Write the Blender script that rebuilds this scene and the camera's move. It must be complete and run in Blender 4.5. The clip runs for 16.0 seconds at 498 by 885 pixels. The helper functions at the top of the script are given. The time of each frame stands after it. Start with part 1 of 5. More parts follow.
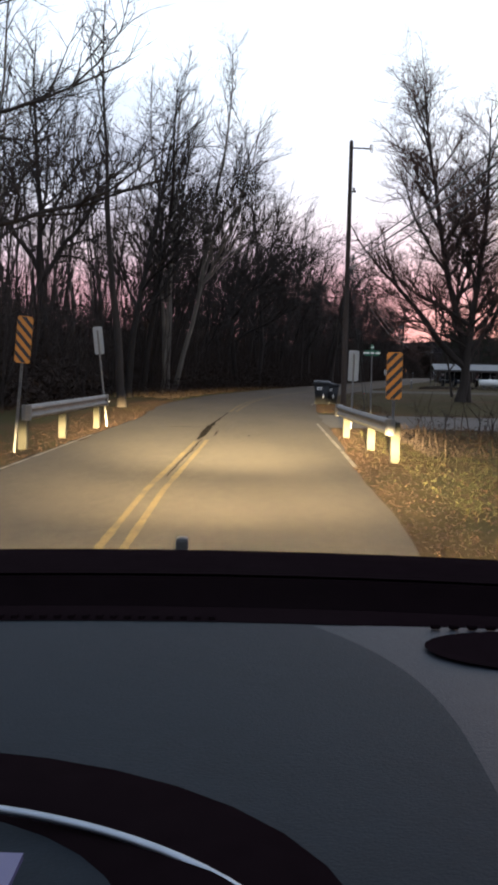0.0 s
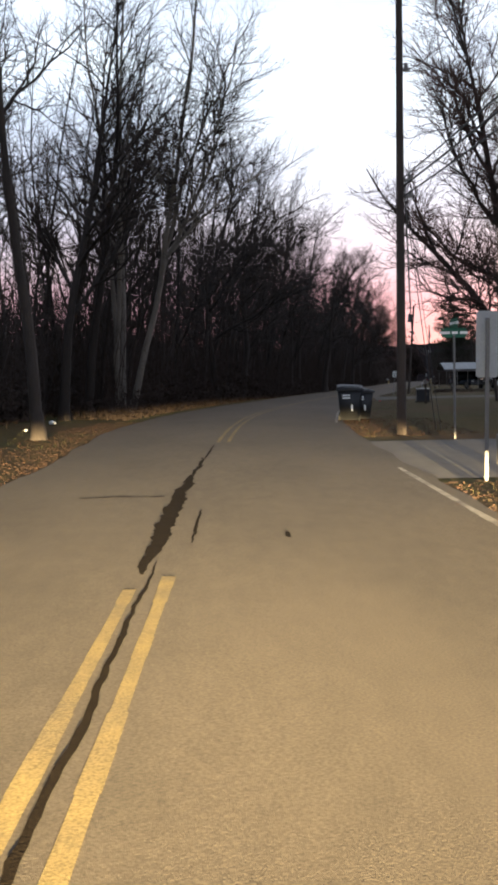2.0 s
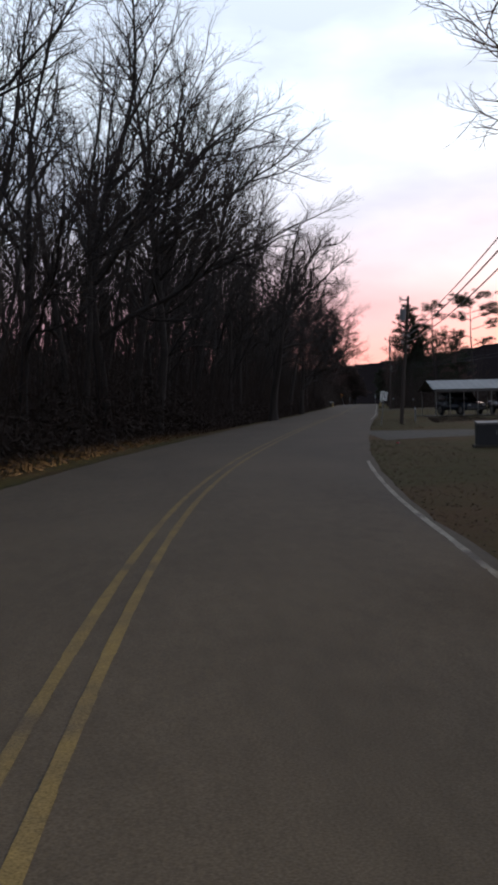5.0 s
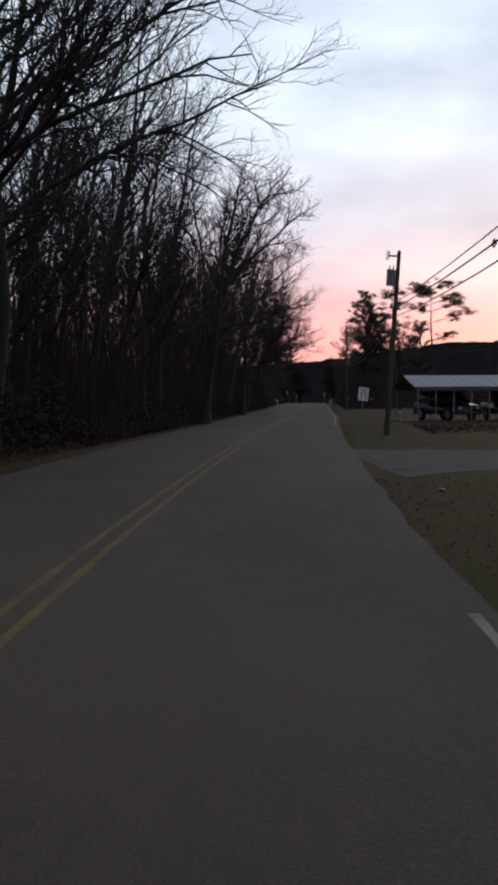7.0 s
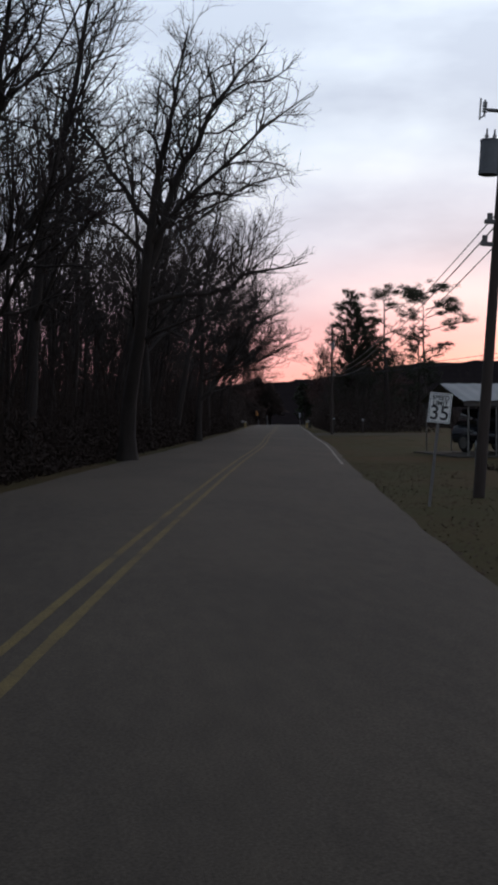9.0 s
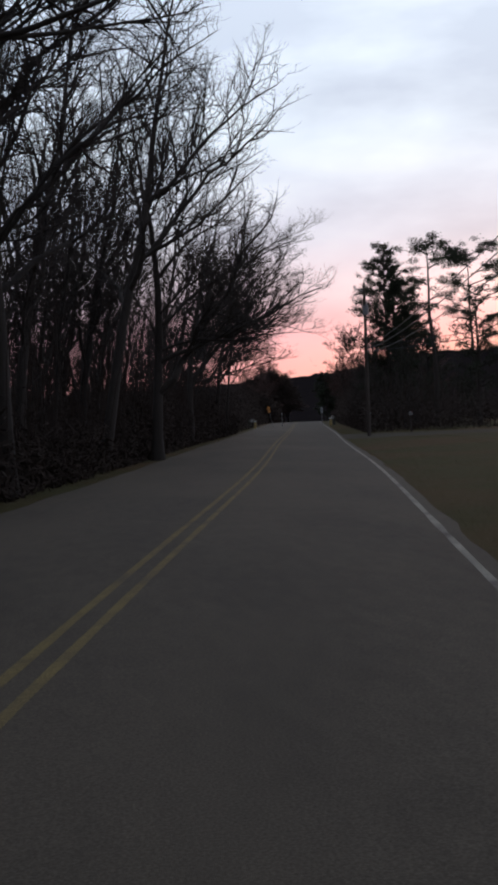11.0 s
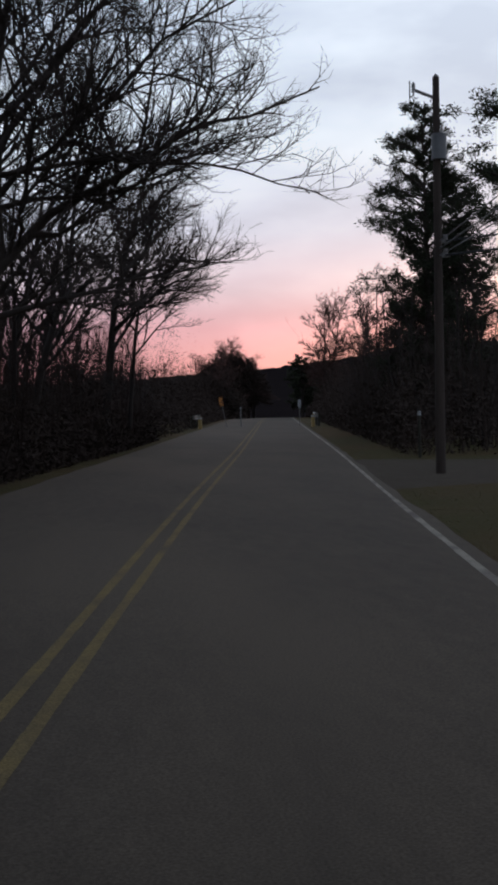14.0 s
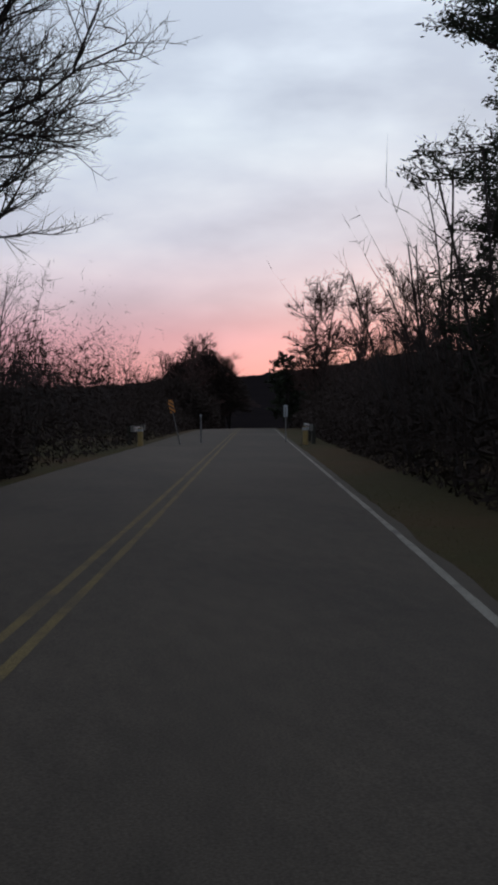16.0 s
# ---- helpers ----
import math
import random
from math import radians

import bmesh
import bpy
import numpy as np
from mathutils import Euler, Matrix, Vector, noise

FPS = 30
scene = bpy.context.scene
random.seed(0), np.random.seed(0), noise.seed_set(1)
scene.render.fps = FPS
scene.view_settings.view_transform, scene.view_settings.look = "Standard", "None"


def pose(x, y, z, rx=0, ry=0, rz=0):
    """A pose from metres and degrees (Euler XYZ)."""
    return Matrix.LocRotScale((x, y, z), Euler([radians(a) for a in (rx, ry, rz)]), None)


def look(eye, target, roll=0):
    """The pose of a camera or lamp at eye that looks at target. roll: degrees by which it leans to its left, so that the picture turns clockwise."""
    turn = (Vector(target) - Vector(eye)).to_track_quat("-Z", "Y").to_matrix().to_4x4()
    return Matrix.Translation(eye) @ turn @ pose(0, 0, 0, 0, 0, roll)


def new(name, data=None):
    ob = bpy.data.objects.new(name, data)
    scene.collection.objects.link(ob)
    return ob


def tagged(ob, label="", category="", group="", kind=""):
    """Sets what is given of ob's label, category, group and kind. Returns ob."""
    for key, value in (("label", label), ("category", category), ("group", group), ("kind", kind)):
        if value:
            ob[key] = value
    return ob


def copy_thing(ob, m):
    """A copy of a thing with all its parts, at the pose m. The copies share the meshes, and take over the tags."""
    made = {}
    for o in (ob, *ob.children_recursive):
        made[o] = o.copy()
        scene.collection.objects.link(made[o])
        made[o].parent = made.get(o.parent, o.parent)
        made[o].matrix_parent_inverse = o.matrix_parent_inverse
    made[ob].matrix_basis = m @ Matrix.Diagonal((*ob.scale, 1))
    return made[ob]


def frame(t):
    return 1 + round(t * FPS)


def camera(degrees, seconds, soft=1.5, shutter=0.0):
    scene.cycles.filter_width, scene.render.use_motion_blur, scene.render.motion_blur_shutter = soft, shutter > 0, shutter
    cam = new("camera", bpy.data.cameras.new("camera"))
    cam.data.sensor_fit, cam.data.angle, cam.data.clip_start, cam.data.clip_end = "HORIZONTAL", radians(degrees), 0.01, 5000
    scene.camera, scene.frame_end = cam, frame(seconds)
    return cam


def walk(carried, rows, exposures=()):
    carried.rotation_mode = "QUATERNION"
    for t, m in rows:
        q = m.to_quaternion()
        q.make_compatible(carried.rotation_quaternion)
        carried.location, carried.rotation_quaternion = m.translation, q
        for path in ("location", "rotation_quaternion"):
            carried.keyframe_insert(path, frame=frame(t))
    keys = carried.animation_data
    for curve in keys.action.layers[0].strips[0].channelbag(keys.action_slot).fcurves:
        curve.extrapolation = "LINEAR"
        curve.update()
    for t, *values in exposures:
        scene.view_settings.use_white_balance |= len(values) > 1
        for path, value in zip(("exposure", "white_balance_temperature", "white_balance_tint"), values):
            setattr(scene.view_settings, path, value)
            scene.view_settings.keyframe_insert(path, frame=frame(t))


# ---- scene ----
cam = camera(23.96, 16.0, soft=3.5)
ROWS = [
    (0.0, pose(0.002, -0.000, 1.732, 86.343, -1.241, -0.002)),
    (0.5, pose(-0.200, 4.378, 1.576, 87.672, -1.514, 0.396)),
    (1.0, pose(-0.392, 9.062, 1.479, 87.667, -1.297, 0.682)),
    (1.5, pose(-0.504, 13.912, 1.439, 87.100, 0.644, -0.081)),
    (2.0, pose(-0.519, 18.999, 1.439, 86.878, 1.103, -1.232)),
    (2.5, pose(-0.458, 24.412, 1.441, 86.914, -0.038, -2.203)),
    (3.0, pose(-0.468, 29.855, 1.435, 87.384, -0.731, -2.864)),
    (3.2, pose(-0.390, 31.954, 1.446, 87.418, -2.041, -3.002)),
    (3.5, pose(-0.289, 35.013, 1.465, 87.504, -2.418, -3.233)),
    (4.0, pose(-0.135, 39.916, 1.492, 87.699, -1.145, -3.692)),
    (4.5, pose(0.062, 44.664, 1.517, 87.859, 0.376, -4.250)),
    (5.0, pose(0.363, 49.346, 1.545, 87.889, 1.304, -4.917)),
    (5.3, pose(0.623, 52.165, 1.563, 87.798, 0.971, -5.375)),
    (5.5, pose(0.837, 54.060, 1.572, 87.680, 0.050, -5.706)),
    (6.0, pose(1.503, 58.910, 1.572, 87.556, 0.432, -6.396)),
    (6.5, pose(2.195, 64.112, 1.550, 87.608, 0.904, -7.172)),
    (7.0, pose(2.986, 69.569, 1.527, 87.694, 0.257, -7.798)),
    (7.5, pose(3.901, 75.420, 1.498, 87.860, 0.816, -8.416)),
    (8.0, pose(4.923, 81.463, 1.461, 87.952, 0.608, -8.862)),
    (8.5, pose(5.897, 87.577, 1.428, 88.287, 0.574, -9.221)),
    (8.7, pose(6.284, 90.054, 1.421, 88.482, 0.342, -9.339)),
    (9.0, pose(6.947, 93.863, 1.427, 88.720, 0.141, -9.355)),
    (9.5, pose(8.231, 100.424, 1.456, 88.970, 0.328, -9.067)),
    (10.0, pose(9.645, 107.170, 1.480, 89.035, 1.293, -8.634)),
    (10.5, pose(11.099, 114.023, 1.490, 88.915, 2.790, -8.301)),
    (10.8, pose(11.947, 118.147, 1.491, 88.753, 3.127, -8.267)),
    (11.0, pose(12.490, 120.892, 1.489, 88.608, 2.538, -8.343)),
    (11.5, pose(13.838, 127.676, 1.480, 88.146, 2.229, -8.589)),
    (12.0, pose(15.140, 134.289, 1.480, 88.045, 1.959, -8.898)),
    (12.5, pose(16.462, 140.845, 1.487, 88.079, 0.906, -9.095)),
    (13.0, pose(17.669, 147.486, 1.492, 88.061, 0.927, -9.278)),
    (13.5, pose(18.952, 153.991, 1.513, 87.972, 0.632, -9.514)),
    (14.0, pose(20.164, 160.352, 1.542, 88.173, 1.377, -9.850)),
    (14.5, pose(21.384, 166.706, 1.557, 88.241, 0.515, -10.194)),
    (15.0, pose(22.625, 173.022, 1.556, 88.306, -0.316, -10.398)),
    (15.5, pose(23.915, 179.328, 1.531, 88.485, -0.339, -10.615)),
    (16.0, pose(25.395, 185.509, 1.475, 88.550, 0.511, -10.769)),
]
walk(cam, ROWS, exposures=[(0.0, 0.4), (2.0, 0.35), (3.2, 0.2), (5.3, 0.05), (8.5, -0.22), (12.0, -0.15), (16.0, -0.42)])

# ---- sky and lamps ----
SUN_AZ = radians(22.0)          # to the right of the road's first heading
world = bpy.data.worlds.new("dusk_sky")
scene.world = world
world.use_nodes = True
wn, wl = world.node_tree.nodes, world.node_tree.links
wn.clear()


def wnode(kind, **values):
    n = wn.new(kind)
    for k, v in values.items():
        n.inputs[k].default_value = v
    return n


def wmath(op, a, b=None, c=None):
    n = wn.new("ShaderNodeMath")
    n.operation = op
    for i, v in enumerate((a, b, c)):
        if v is None:
            continue
        if isinstance(v, (int, float)):
            n.inputs[i].default_value = v
        else:
            wl.new(v, n.inputs[i])
    return n.outputs[0]


def wramp(fac, stops):
    n = wn.new("ShaderNodeValToRGB")
    el = n.color_ramp.elements
    while len(el) < len(stops):
        el.new(0.5)
    for e, (p, c) in zip(el, stops):
        e.position, e.color = p, (*c, 1)
    wl.new(fac, n.inputs[0])
    return n.outputs[0]


def wmix(fac, a, b, blend="MIX"):
    n = wn.new("ShaderNodeMix")
    n.data_type, n.blend_type = "RGBA", blend
    for i, v in ((0, fac), (6, a), (7, b)):
        if isinstance(v, (int, float)):
            n.inputs[i].default_value = v
        elif isinstance(v, tuple):
            n.inputs[i].default_value = v
        else:
            wl.new(v, n.inputs[i])
    return n.outputs[2]


coord = wn.new("ShaderNodeTexCoord")
split = wn.new("ShaderNodeSeparateXYZ")
wl.new(coord.outputs["Generated"], split.inputs[0])
up = split.outputs[2]
# how near the direction is to the sunset's side of the sky
toward = wmath("ADD", wmath("MULTIPLY", split.outputs[0], math.sin(SUN_AZ)), wmath("MULTIPLY", split.outputs[1], math.cos(SUN_AZ)))
west = wmath("POWER", wmath("MAXIMUM", toward, 0.0), 1.6)
elev = wmath("MULTIPLY", wmath("MAXIMUM", up, 0.0), 2.0)
glow = wramp(elev, [(0.0, (0.97, 0.45, 0.48)), (0.07, (1.0, 0.47, 0.55)), (0.13, (0.97, 0.54, 0.66)), (0.19, (0.87, 0.71, 0.82)),
                    (0.29, (0.78, 0.83, 0.97)), (0.45, (0.84, 0.97, 1.10)), (0.65, (1.06, 1.20, 1.32)), (1.0, (0.85, 1.0, 1.22))])
away = wramp(elev, [(0.0, (0.42, 0.34, 0.42)), (0.15, (0.46, 0.42, 0.52)), (0.45, (0.58, 0.66, 0.82)), (1.0, (0.60, 0.72, 0.92))])
dusk = wmix(west, away, glow)
squash = wn.new("ShaderNodeMapping")
squash.inputs["Scale"].default_value = (1.2, 1.2, 3.2)
wl.new(coord.outputs["Generated"], squash.inputs[0])
cloud = wnode("ShaderNodeTexNoise", Scale=3.4, Detail=5.0, Roughness=0.5)
wl.new(squash.outputs[0], cloud.inputs["Vector"])
band = wramp(cloud.outputs["Fac"], [(0.36, (0.74, 0.75, 0.82)), (0.5, (0.96, 0.96, 1.0)), (0.66, (1.2, 1.18, 1.15))])
clouded = wmix(1.0, dusk, band, "MULTIPLY")
# a warmer patch of light low over the place where the sun went down
low = wmath("POWER", wmath("MAXIMUM", toward, 0.0), 60.0)
low = wmath("MULTIPLY", low, wmath("POWER", wmath("SUBTRACT", 1.0, wmath("MINIMUM", wmath("MULTIPLY", elev, 4.5), 1.0)), 2.0))
warm = wmix(wmath("MULTIPLY", low, 0.6), clouded, (1.2, 0.66, 0.60, 1))
sky = wn.new("ShaderNodeTexSky")
sky.sky_type, sky.sun_disc, sky.sun_elevation, sky.sun_rotation = "NISHITA", False, radians(2.0), SUN_AZ
air = wnode("ShaderNodeBackground", Strength=0.02)
wl.new(sky.outputs[0], air.inputs[0])
veil = wnode("ShaderNodeBackground", Strength=1.0)
wl.new(warm, veil.inputs[0])
both = wn.new("ShaderNodeAddShader")
wl.new(air.outputs[0], both.inputs[0])
wl.new(veil.outputs[0], both.inputs[1])
wout = wn.new("ShaderNodeOutputWorld")
wl.new(both.outputs[0], wout.inputs[0])

sun = new("sun", bpy.data.lights.new("sun", "SUN"))
sun.data.energy, sun.data.angle, sun.data.color = 0.25, radians(20), (1.0, 0.66, 0.5)
sun.matrix_world = look((0, 0, 50), (-math.sin(SUN_AZ) * 50, -math.cos(SUN_AZ) * 50, 44))


# ---- materials ----
def mat(name, base, second=None, scale=4.0, rough=0.8, bump=0.0, bscale=40.0, metal=0.0, third=None, spots=0.0, stretch=(1, 1, 1), spec=0.4, random_tint=0.0, grain=0.0):
    """A surface of two mixed colours at a large and a small scale, with fine relief."""
    m = bpy.data.materials.new(name)
    m.use_nodes = True
    nt = m.node_tree
    n, l = nt.nodes, nt.links
    bsdf = n["Principled BSDF"]
    bsdf.inputs["Roughness"].default_value, bsdf.inputs["Metallic"].default_value = rough, metal
    bsdf.inputs["Specular IOR Level"].default_value = spec
    tc = n.new("ShaderNodeTexCoord")
    mp = n.new("ShaderNodeMapping")
    mp.inputs["Scale"].default_value = stretch
    l.new(tc.outputs["Object"], mp.inputs[0])
    second = second or tuple(c * 0.7 for c in base)

    def noise_at(s, det=4.0):
        t = n.new("ShaderNodeTexNoise")
        t.inputs["Scale"].default_value, t.inputs["Detail"].default_value = s, det
        l.new(mp.outputs[0], t.inputs["Vector"])
        return t.outputs["Fac"]

    def ramp(fac, a, b):
        r = n.new("ShaderNodeMapRange")
        r.inputs["From Min"].default_value, r.inputs["From Max"].default_value = a, b
        l.new(fac, r.inputs[0])
        return r.outputs[0]

    def mix(fac, a, b):
        x = n.new("ShaderNodeMix")
        x.data_type = "RGBA"
        l.new(fac, x.inputs[0])
        for i, v in ((6, a), (7, b)):
            if isinstance(v, tuple):
                x.inputs[i].default_value = (*v, 1)
            else:
                l.new(v, x.inputs[i])
        return x.outputs[2]
    colour = mix(ramp(noise_at(scale), 0.35, 0.65), base, second)
    fine = mix(ramp(noise_at(scale * 9), 0.3, 0.75), tuple(c * 0.75 for c in base), tuple(min(1, c * 1.25) for c in base))
    half = n.new("ShaderNodeMix")
    half.data_type = "RGBA"
    half.inputs[0].default_value = 0.45
    l.new(colour, half.inputs[6])
    l.new(fine, half.inputs[7])
    colour = half.outputs[2]
    if third:
        colour = mix(ramp(noise_at(scale * 0.35), 0.55 - spots, 0.75 - spots), colour, third)
    if grain:
        raw = n.new("ShaderNodeTexNoise")
        raw.inputs["Scale"].default_value, raw.inputs["Detail"].default_value = 70.0, 3.0
        l.new(tc.outputs["Object"], raw.inputs["Vector"])
        tone = n.new("ShaderNodeHueSaturation")
        v = n.new("ShaderNodeMapRange")
        v.inputs["From Min"].default_value, v.inputs["From Max"].default_value = 0.3, 0.7
        v.inputs["To Min"].default_value, v.inputs["To Max"].default_value = 1 - grain, 1 + grain
        l.new(raw.outputs["Fac"], v.inputs[0])
        l.new(v.outputs[0], tone.inputs["Value"])
        l.new(colour, tone.inputs["Color"])
        colour = tone.outputs[0]
    if random_tint:
        info = n.new("ShaderNodeObjectInfo")
        hsv = n.new("ShaderNodeHueSaturation")
        v = n.new("ShaderNodeMapRange")
        v.inputs["To Min"].default_value, v.inputs["To Max"].default_value = 1 - random_tint, 1 + random_tint
        l.new(info.outputs["Random"], v.inputs[0])
        l.new(v.outputs[0], hsv.inputs["Value"])
        l.new(colour, hsv.inputs["Color"])
        colour = hsv.outputs[0]
    l.new(colour, bsdf.inputs["Base Color"])
    if bump:
        b = n.new("ShaderNodeBump")
        b.inputs["Strength"].default_value, b.inputs["Distance"].default_value = bump, 0.02
        l.new(noise_at(bscale, 6.0), b.inputs["Height"])
        l.new(b.outputs[0], bsdf.inputs["Normal"])
    return m


def glow_mat(name, colour, strength):
    m = bpy.data.materials.new(name)
    m.use_nodes = True
    b = m.node_tree.nodes["Principled BSDF"]
    b.inputs["Base Color"].default_value = (*colour, 1)
    b.inputs["Emission Color"].default_value = (*colour, 1)
    b.inputs["Emission Strength"].default_value = strength
    return m


ASPHALT = mat("worn_asphalt", (0.054, 0.043, 0.031), (0.036, 0.029, 0.022), 0.7, 0.95, 0.12, 220, stretch=(1, 0.3, 1), grain=0.3, third=(0.062, 0.049, 0.035), spec=0.12, spots=0.05)
ASPHALT_OLD = mat("patched_asphalt", (0.072, 0.064, 0.055), (0.056, 0.050, 0.043), 0.8, 0.95, 0.2, 80, spec=0.15)
CRACK = mat("crumbled_tar", (0.007, 0.005, 0.0035), (0.011, 0.008, 0.005), 6, 1.0, 0.15, 60, spec=0.02)
YELLOW = mat("worn_yellow_paint", (0.122, 0.090, 0.037), (0.07, 0.053, 0.031), 2.2, 0.9, 0.1, 200, third=(0.056, 0.045, 0.033), spots=0.03, spec=0.08, grain=0.35)
WHITE_LINE = mat("worn_white_paint", (0.19, 0.172, 0.138), (0.115, 0.102, 0.082), 3, 0.85, 0.1, 60, third=(0.06, 0.052, 0.045), spots=0.06, spec=0.08, grain=0.3)
SOIL = mat("winter_turf", (0.033, 0.030, 0.011), (0.046, 0.031, 0.014), 0.35, 1.0, 0.8, 30, third=(0.052, 0.030, 0.014), spots=0.08, spec=0.05)
GRASS = mat("winter_grass", (0.062, 0.060, 0.020), (0.085, 0.060, 0.026), 0.4, 0.9, spec=0.15)
LITTER = mat("dead_leaves", (0.036, 0.018, 0.010), (0.024, 0.013, 0.008), 1.5, 0.9, spec=0.15)
GRAVEL = mat("grey_gravel", (0.056, 0.050, 0.042), (0.034, 0.030, 0.025), 2.0, 0.95, 0.5, 60, third=(0.040, 0.034, 0.022), spots=0.02, spec=0.1)
DIRT = mat("packed_dirt", (0.046, 0.037, 0.027), (0.034, 0.027, 0.019), 1.5, 1.0, 0.4, 60, spec=0.05, grain=0.3)
BARK = mat("grey_brown_bark", (0.031, 0.025, 0.021), (0.020, 0.016, 0.0135), 3, 0.95, 0.7, 25, stretch=(1, 1, 0.25), random_tint=0.3, spec=0.15)
BARK_PALE = mat("pale_bark", (0.115, 0.10, 0.082), (0.06, 0.051, 0.043), 2, 0.95, 0.6, 25, stretch=(1, 1, 0.3), random_tint=0.2, spec=0.15)
TWIG = mat("twig_bark", (0.042, 0.033, 0.028), (0.029, 0.023, 0.020), 2, 0.95, random_tint=0.3, spec=0.1)
TWIG_RED = mat("reddish_twig_bark", (0.085, 0.050, 0.041), (0.052, 0.034, 0.029), 2, 0.95, random_tint=0.2, spec=0.1)
BRUSH = mat("dark_undergrowth", (0.036, 0.026, 0.021), (0.024, 0.0175, 0.0145), 0.6, 1.0, spec=0.05)
NEEDLE = mat("dark_needles", (0.024, 0.031, 0.0175), (0.031, 0.029, 0.0175), 1.2, 0.9, spec=0.1)
HILLWOOD = mat("wooded_hill", (0.012, 0.0095, 0.0095), (0.0075, 0.006, 0.006), 0.05, 1.0, spec=0.0)
POLE_WOOD = mat("weathered_pole_wood", (0.048, 0.036, 0.029), (0.031, 0.024, 0.020), 3, 0.9, 0.5, 30, stretch=(1, 1, 0.15), spec=0.2)
POST_WOOD = mat("painted_post", (0.026, 0.023, 0.014), (0.017, 0.015, 0.009), 5, 0.85, 0.4, 30)
STEEL = mat("galvanised_steel", (0.15, 0.14, 0.125), (0.09, 0.08, 0.068), 3, 0.65, 0.1, 40, metal=0.3)
ALU = mat("bare_aluminium", (0.30, 0.31, 0.31), (0.23, 0.24, 0.24), 4, 0.55, metal=0.4)
POST_STEEL = mat("dull_post_steel", (0.16, 0.15, 0.14), (0.10, 0.09, 0.085), 5, 0.7, metal=0.3)
ORANGE = mat("orange_sheeting", (0.55, 0.20, 0.025), (0.45, 0.16, 0.02), 6, 0.45)
BLACK = mat("black_sheeting", (0.022, 0.02, 0.018), (0.03, 0.028, 0.024), 6, 0.5)
SIGN_WHITE = mat("white_sheeting", (0.75, 0.74, 0.68), (0.64, 0.63, 0.57), 5, 0.5)
SIGN_GREEN = mat("green_sheeting", (0.012, 0.10, 0.052), (0.012, 0.08, 0.042), 5, 0.5)
BIN = mat("black_bin_plastic", (0.011, 0.011, 0.012), (0.016, 0.016, 0.017), 5, 0.65, 0.1, 60)
RUBBER = mat("tyre_rubber", (0.015, 0.015, 0.015), (0.025, 0.024, 0.023), 8, 0.85)
CERAMIC = mat("grey_ceramic", (0.30, 0.29, 0.28), (0.22, 0.21, 0.2), 6, 0.35)
CAN_GREY = mat("grey_tank_paint", (0.11, 0.113, 0.116), (0.08, 0.082, 0.085), 4, 0.5)
CABLE = mat("black_cable", (0.015, 0.015, 0.016), (0.02, 0.02, 0.02), 4, 0.6)
ROOF_METAL = mat("faded_roof_sheet", (0.11, 0.11, 0.105), (0.07, 0.067, 0.063), 1.2, 0.6, third=(0.15, 0.12, 0.10), spots=-0.05)
CAR_DARK = mat("dark_car_paint", (0.018, 0.022, 0.03), (0.022, 0.026, 0.034), 3, 0.25)
CAR_SILVER = mat("pewter_car_paint", (0.21, 0.175, 0.135), (0.18, 0.15, 0.12), 3, 0.4, metal=0.3)
GLASS_DARK = mat("tinted_glass", (0.012, 0.013, 0.015), (0.015, 0.016, 0.018), 3, 0.08)
TANK_WHITE = mat("white_tank_paint", (0.60, 0.59, 0.56), (0.55, 0.54, 0.5), 3, 0.5)
DASH = mat("charcoal_dash_vinyl", (0.0050, 0.0088, 0.0125), (0.004, 0.0072, 0.0105), 5, 0.75, 0.1, 400, spec=0.12)
DASH_PALE = mat("slate_dash_vinyl", (0.011, 0.013, 0.0175), (0.009, 0.011, 0.015), 5, 0.65, 0.1, 400, spec=0.18)
DASH_BLACK = mat("black_trim_plastic", (0.0068, 0.0040, 0.0048), (0.0085, 0.0055, 0.006), 5, 1.0, spec=0.0)
CHROME = mat("satin_chrome", (0.30, 0.33, 0.36), (0.26, 0.29, 0.32), 5, 0.4, metal=0.9)
RED_LENS = mat("red_lens", (0.3, 0.02, 0.02), (0.22, 0.015, 0.015), 5, 0.2)
LAMP_GLASS = glow_mat("headlight_lens", (1.0, 0.86, 0.6), 3.0)
SCREEN = glow_mat("cluster_screen", (0.05, 0.043, 0.11), 0.05)
REFLECTOR = mat("yellow_reflector", (0.22, 0.15, 0.05), (0.16, 0.11, 0.04), 5, 0.4)


# ---- building helpers ----
def part(name, bm, material, parent=None, label="", smooth=False):
    me = bpy.data.meshes.new(name)
    if smooth:
        for f in bm.faces:
            f.smooth = True
    bm.to_mesh(me)
    bm.free()
    me.materials.append(material)
    ob = new(name, me)
    if parent is not None:
        ob.parent = parent
    if label:
        ob["label"] = label
    return ob


def mesh_part(name, verts, faces, material, parent=None, label="", smooth=False):
    me = bpy.data.meshes.new(name)
    me.from_pydata(verts, [], faces)
    me.materials.append(material)
    if smooth:
        me.shade_smooth()
    me.update()
    ob = new(name, me)
    if parent is not None:
        ob.parent = parent
    if label:
        ob["label"] = label
    return ob


def thing(name, m, label, category, group=""):
    ob = new(name)
    ob.empty_display_size = 0.2
    ob.matrix_basis = Matrix.Translation((0, 0, -0.05)) @ m
    return tagged(ob, label, category, group)


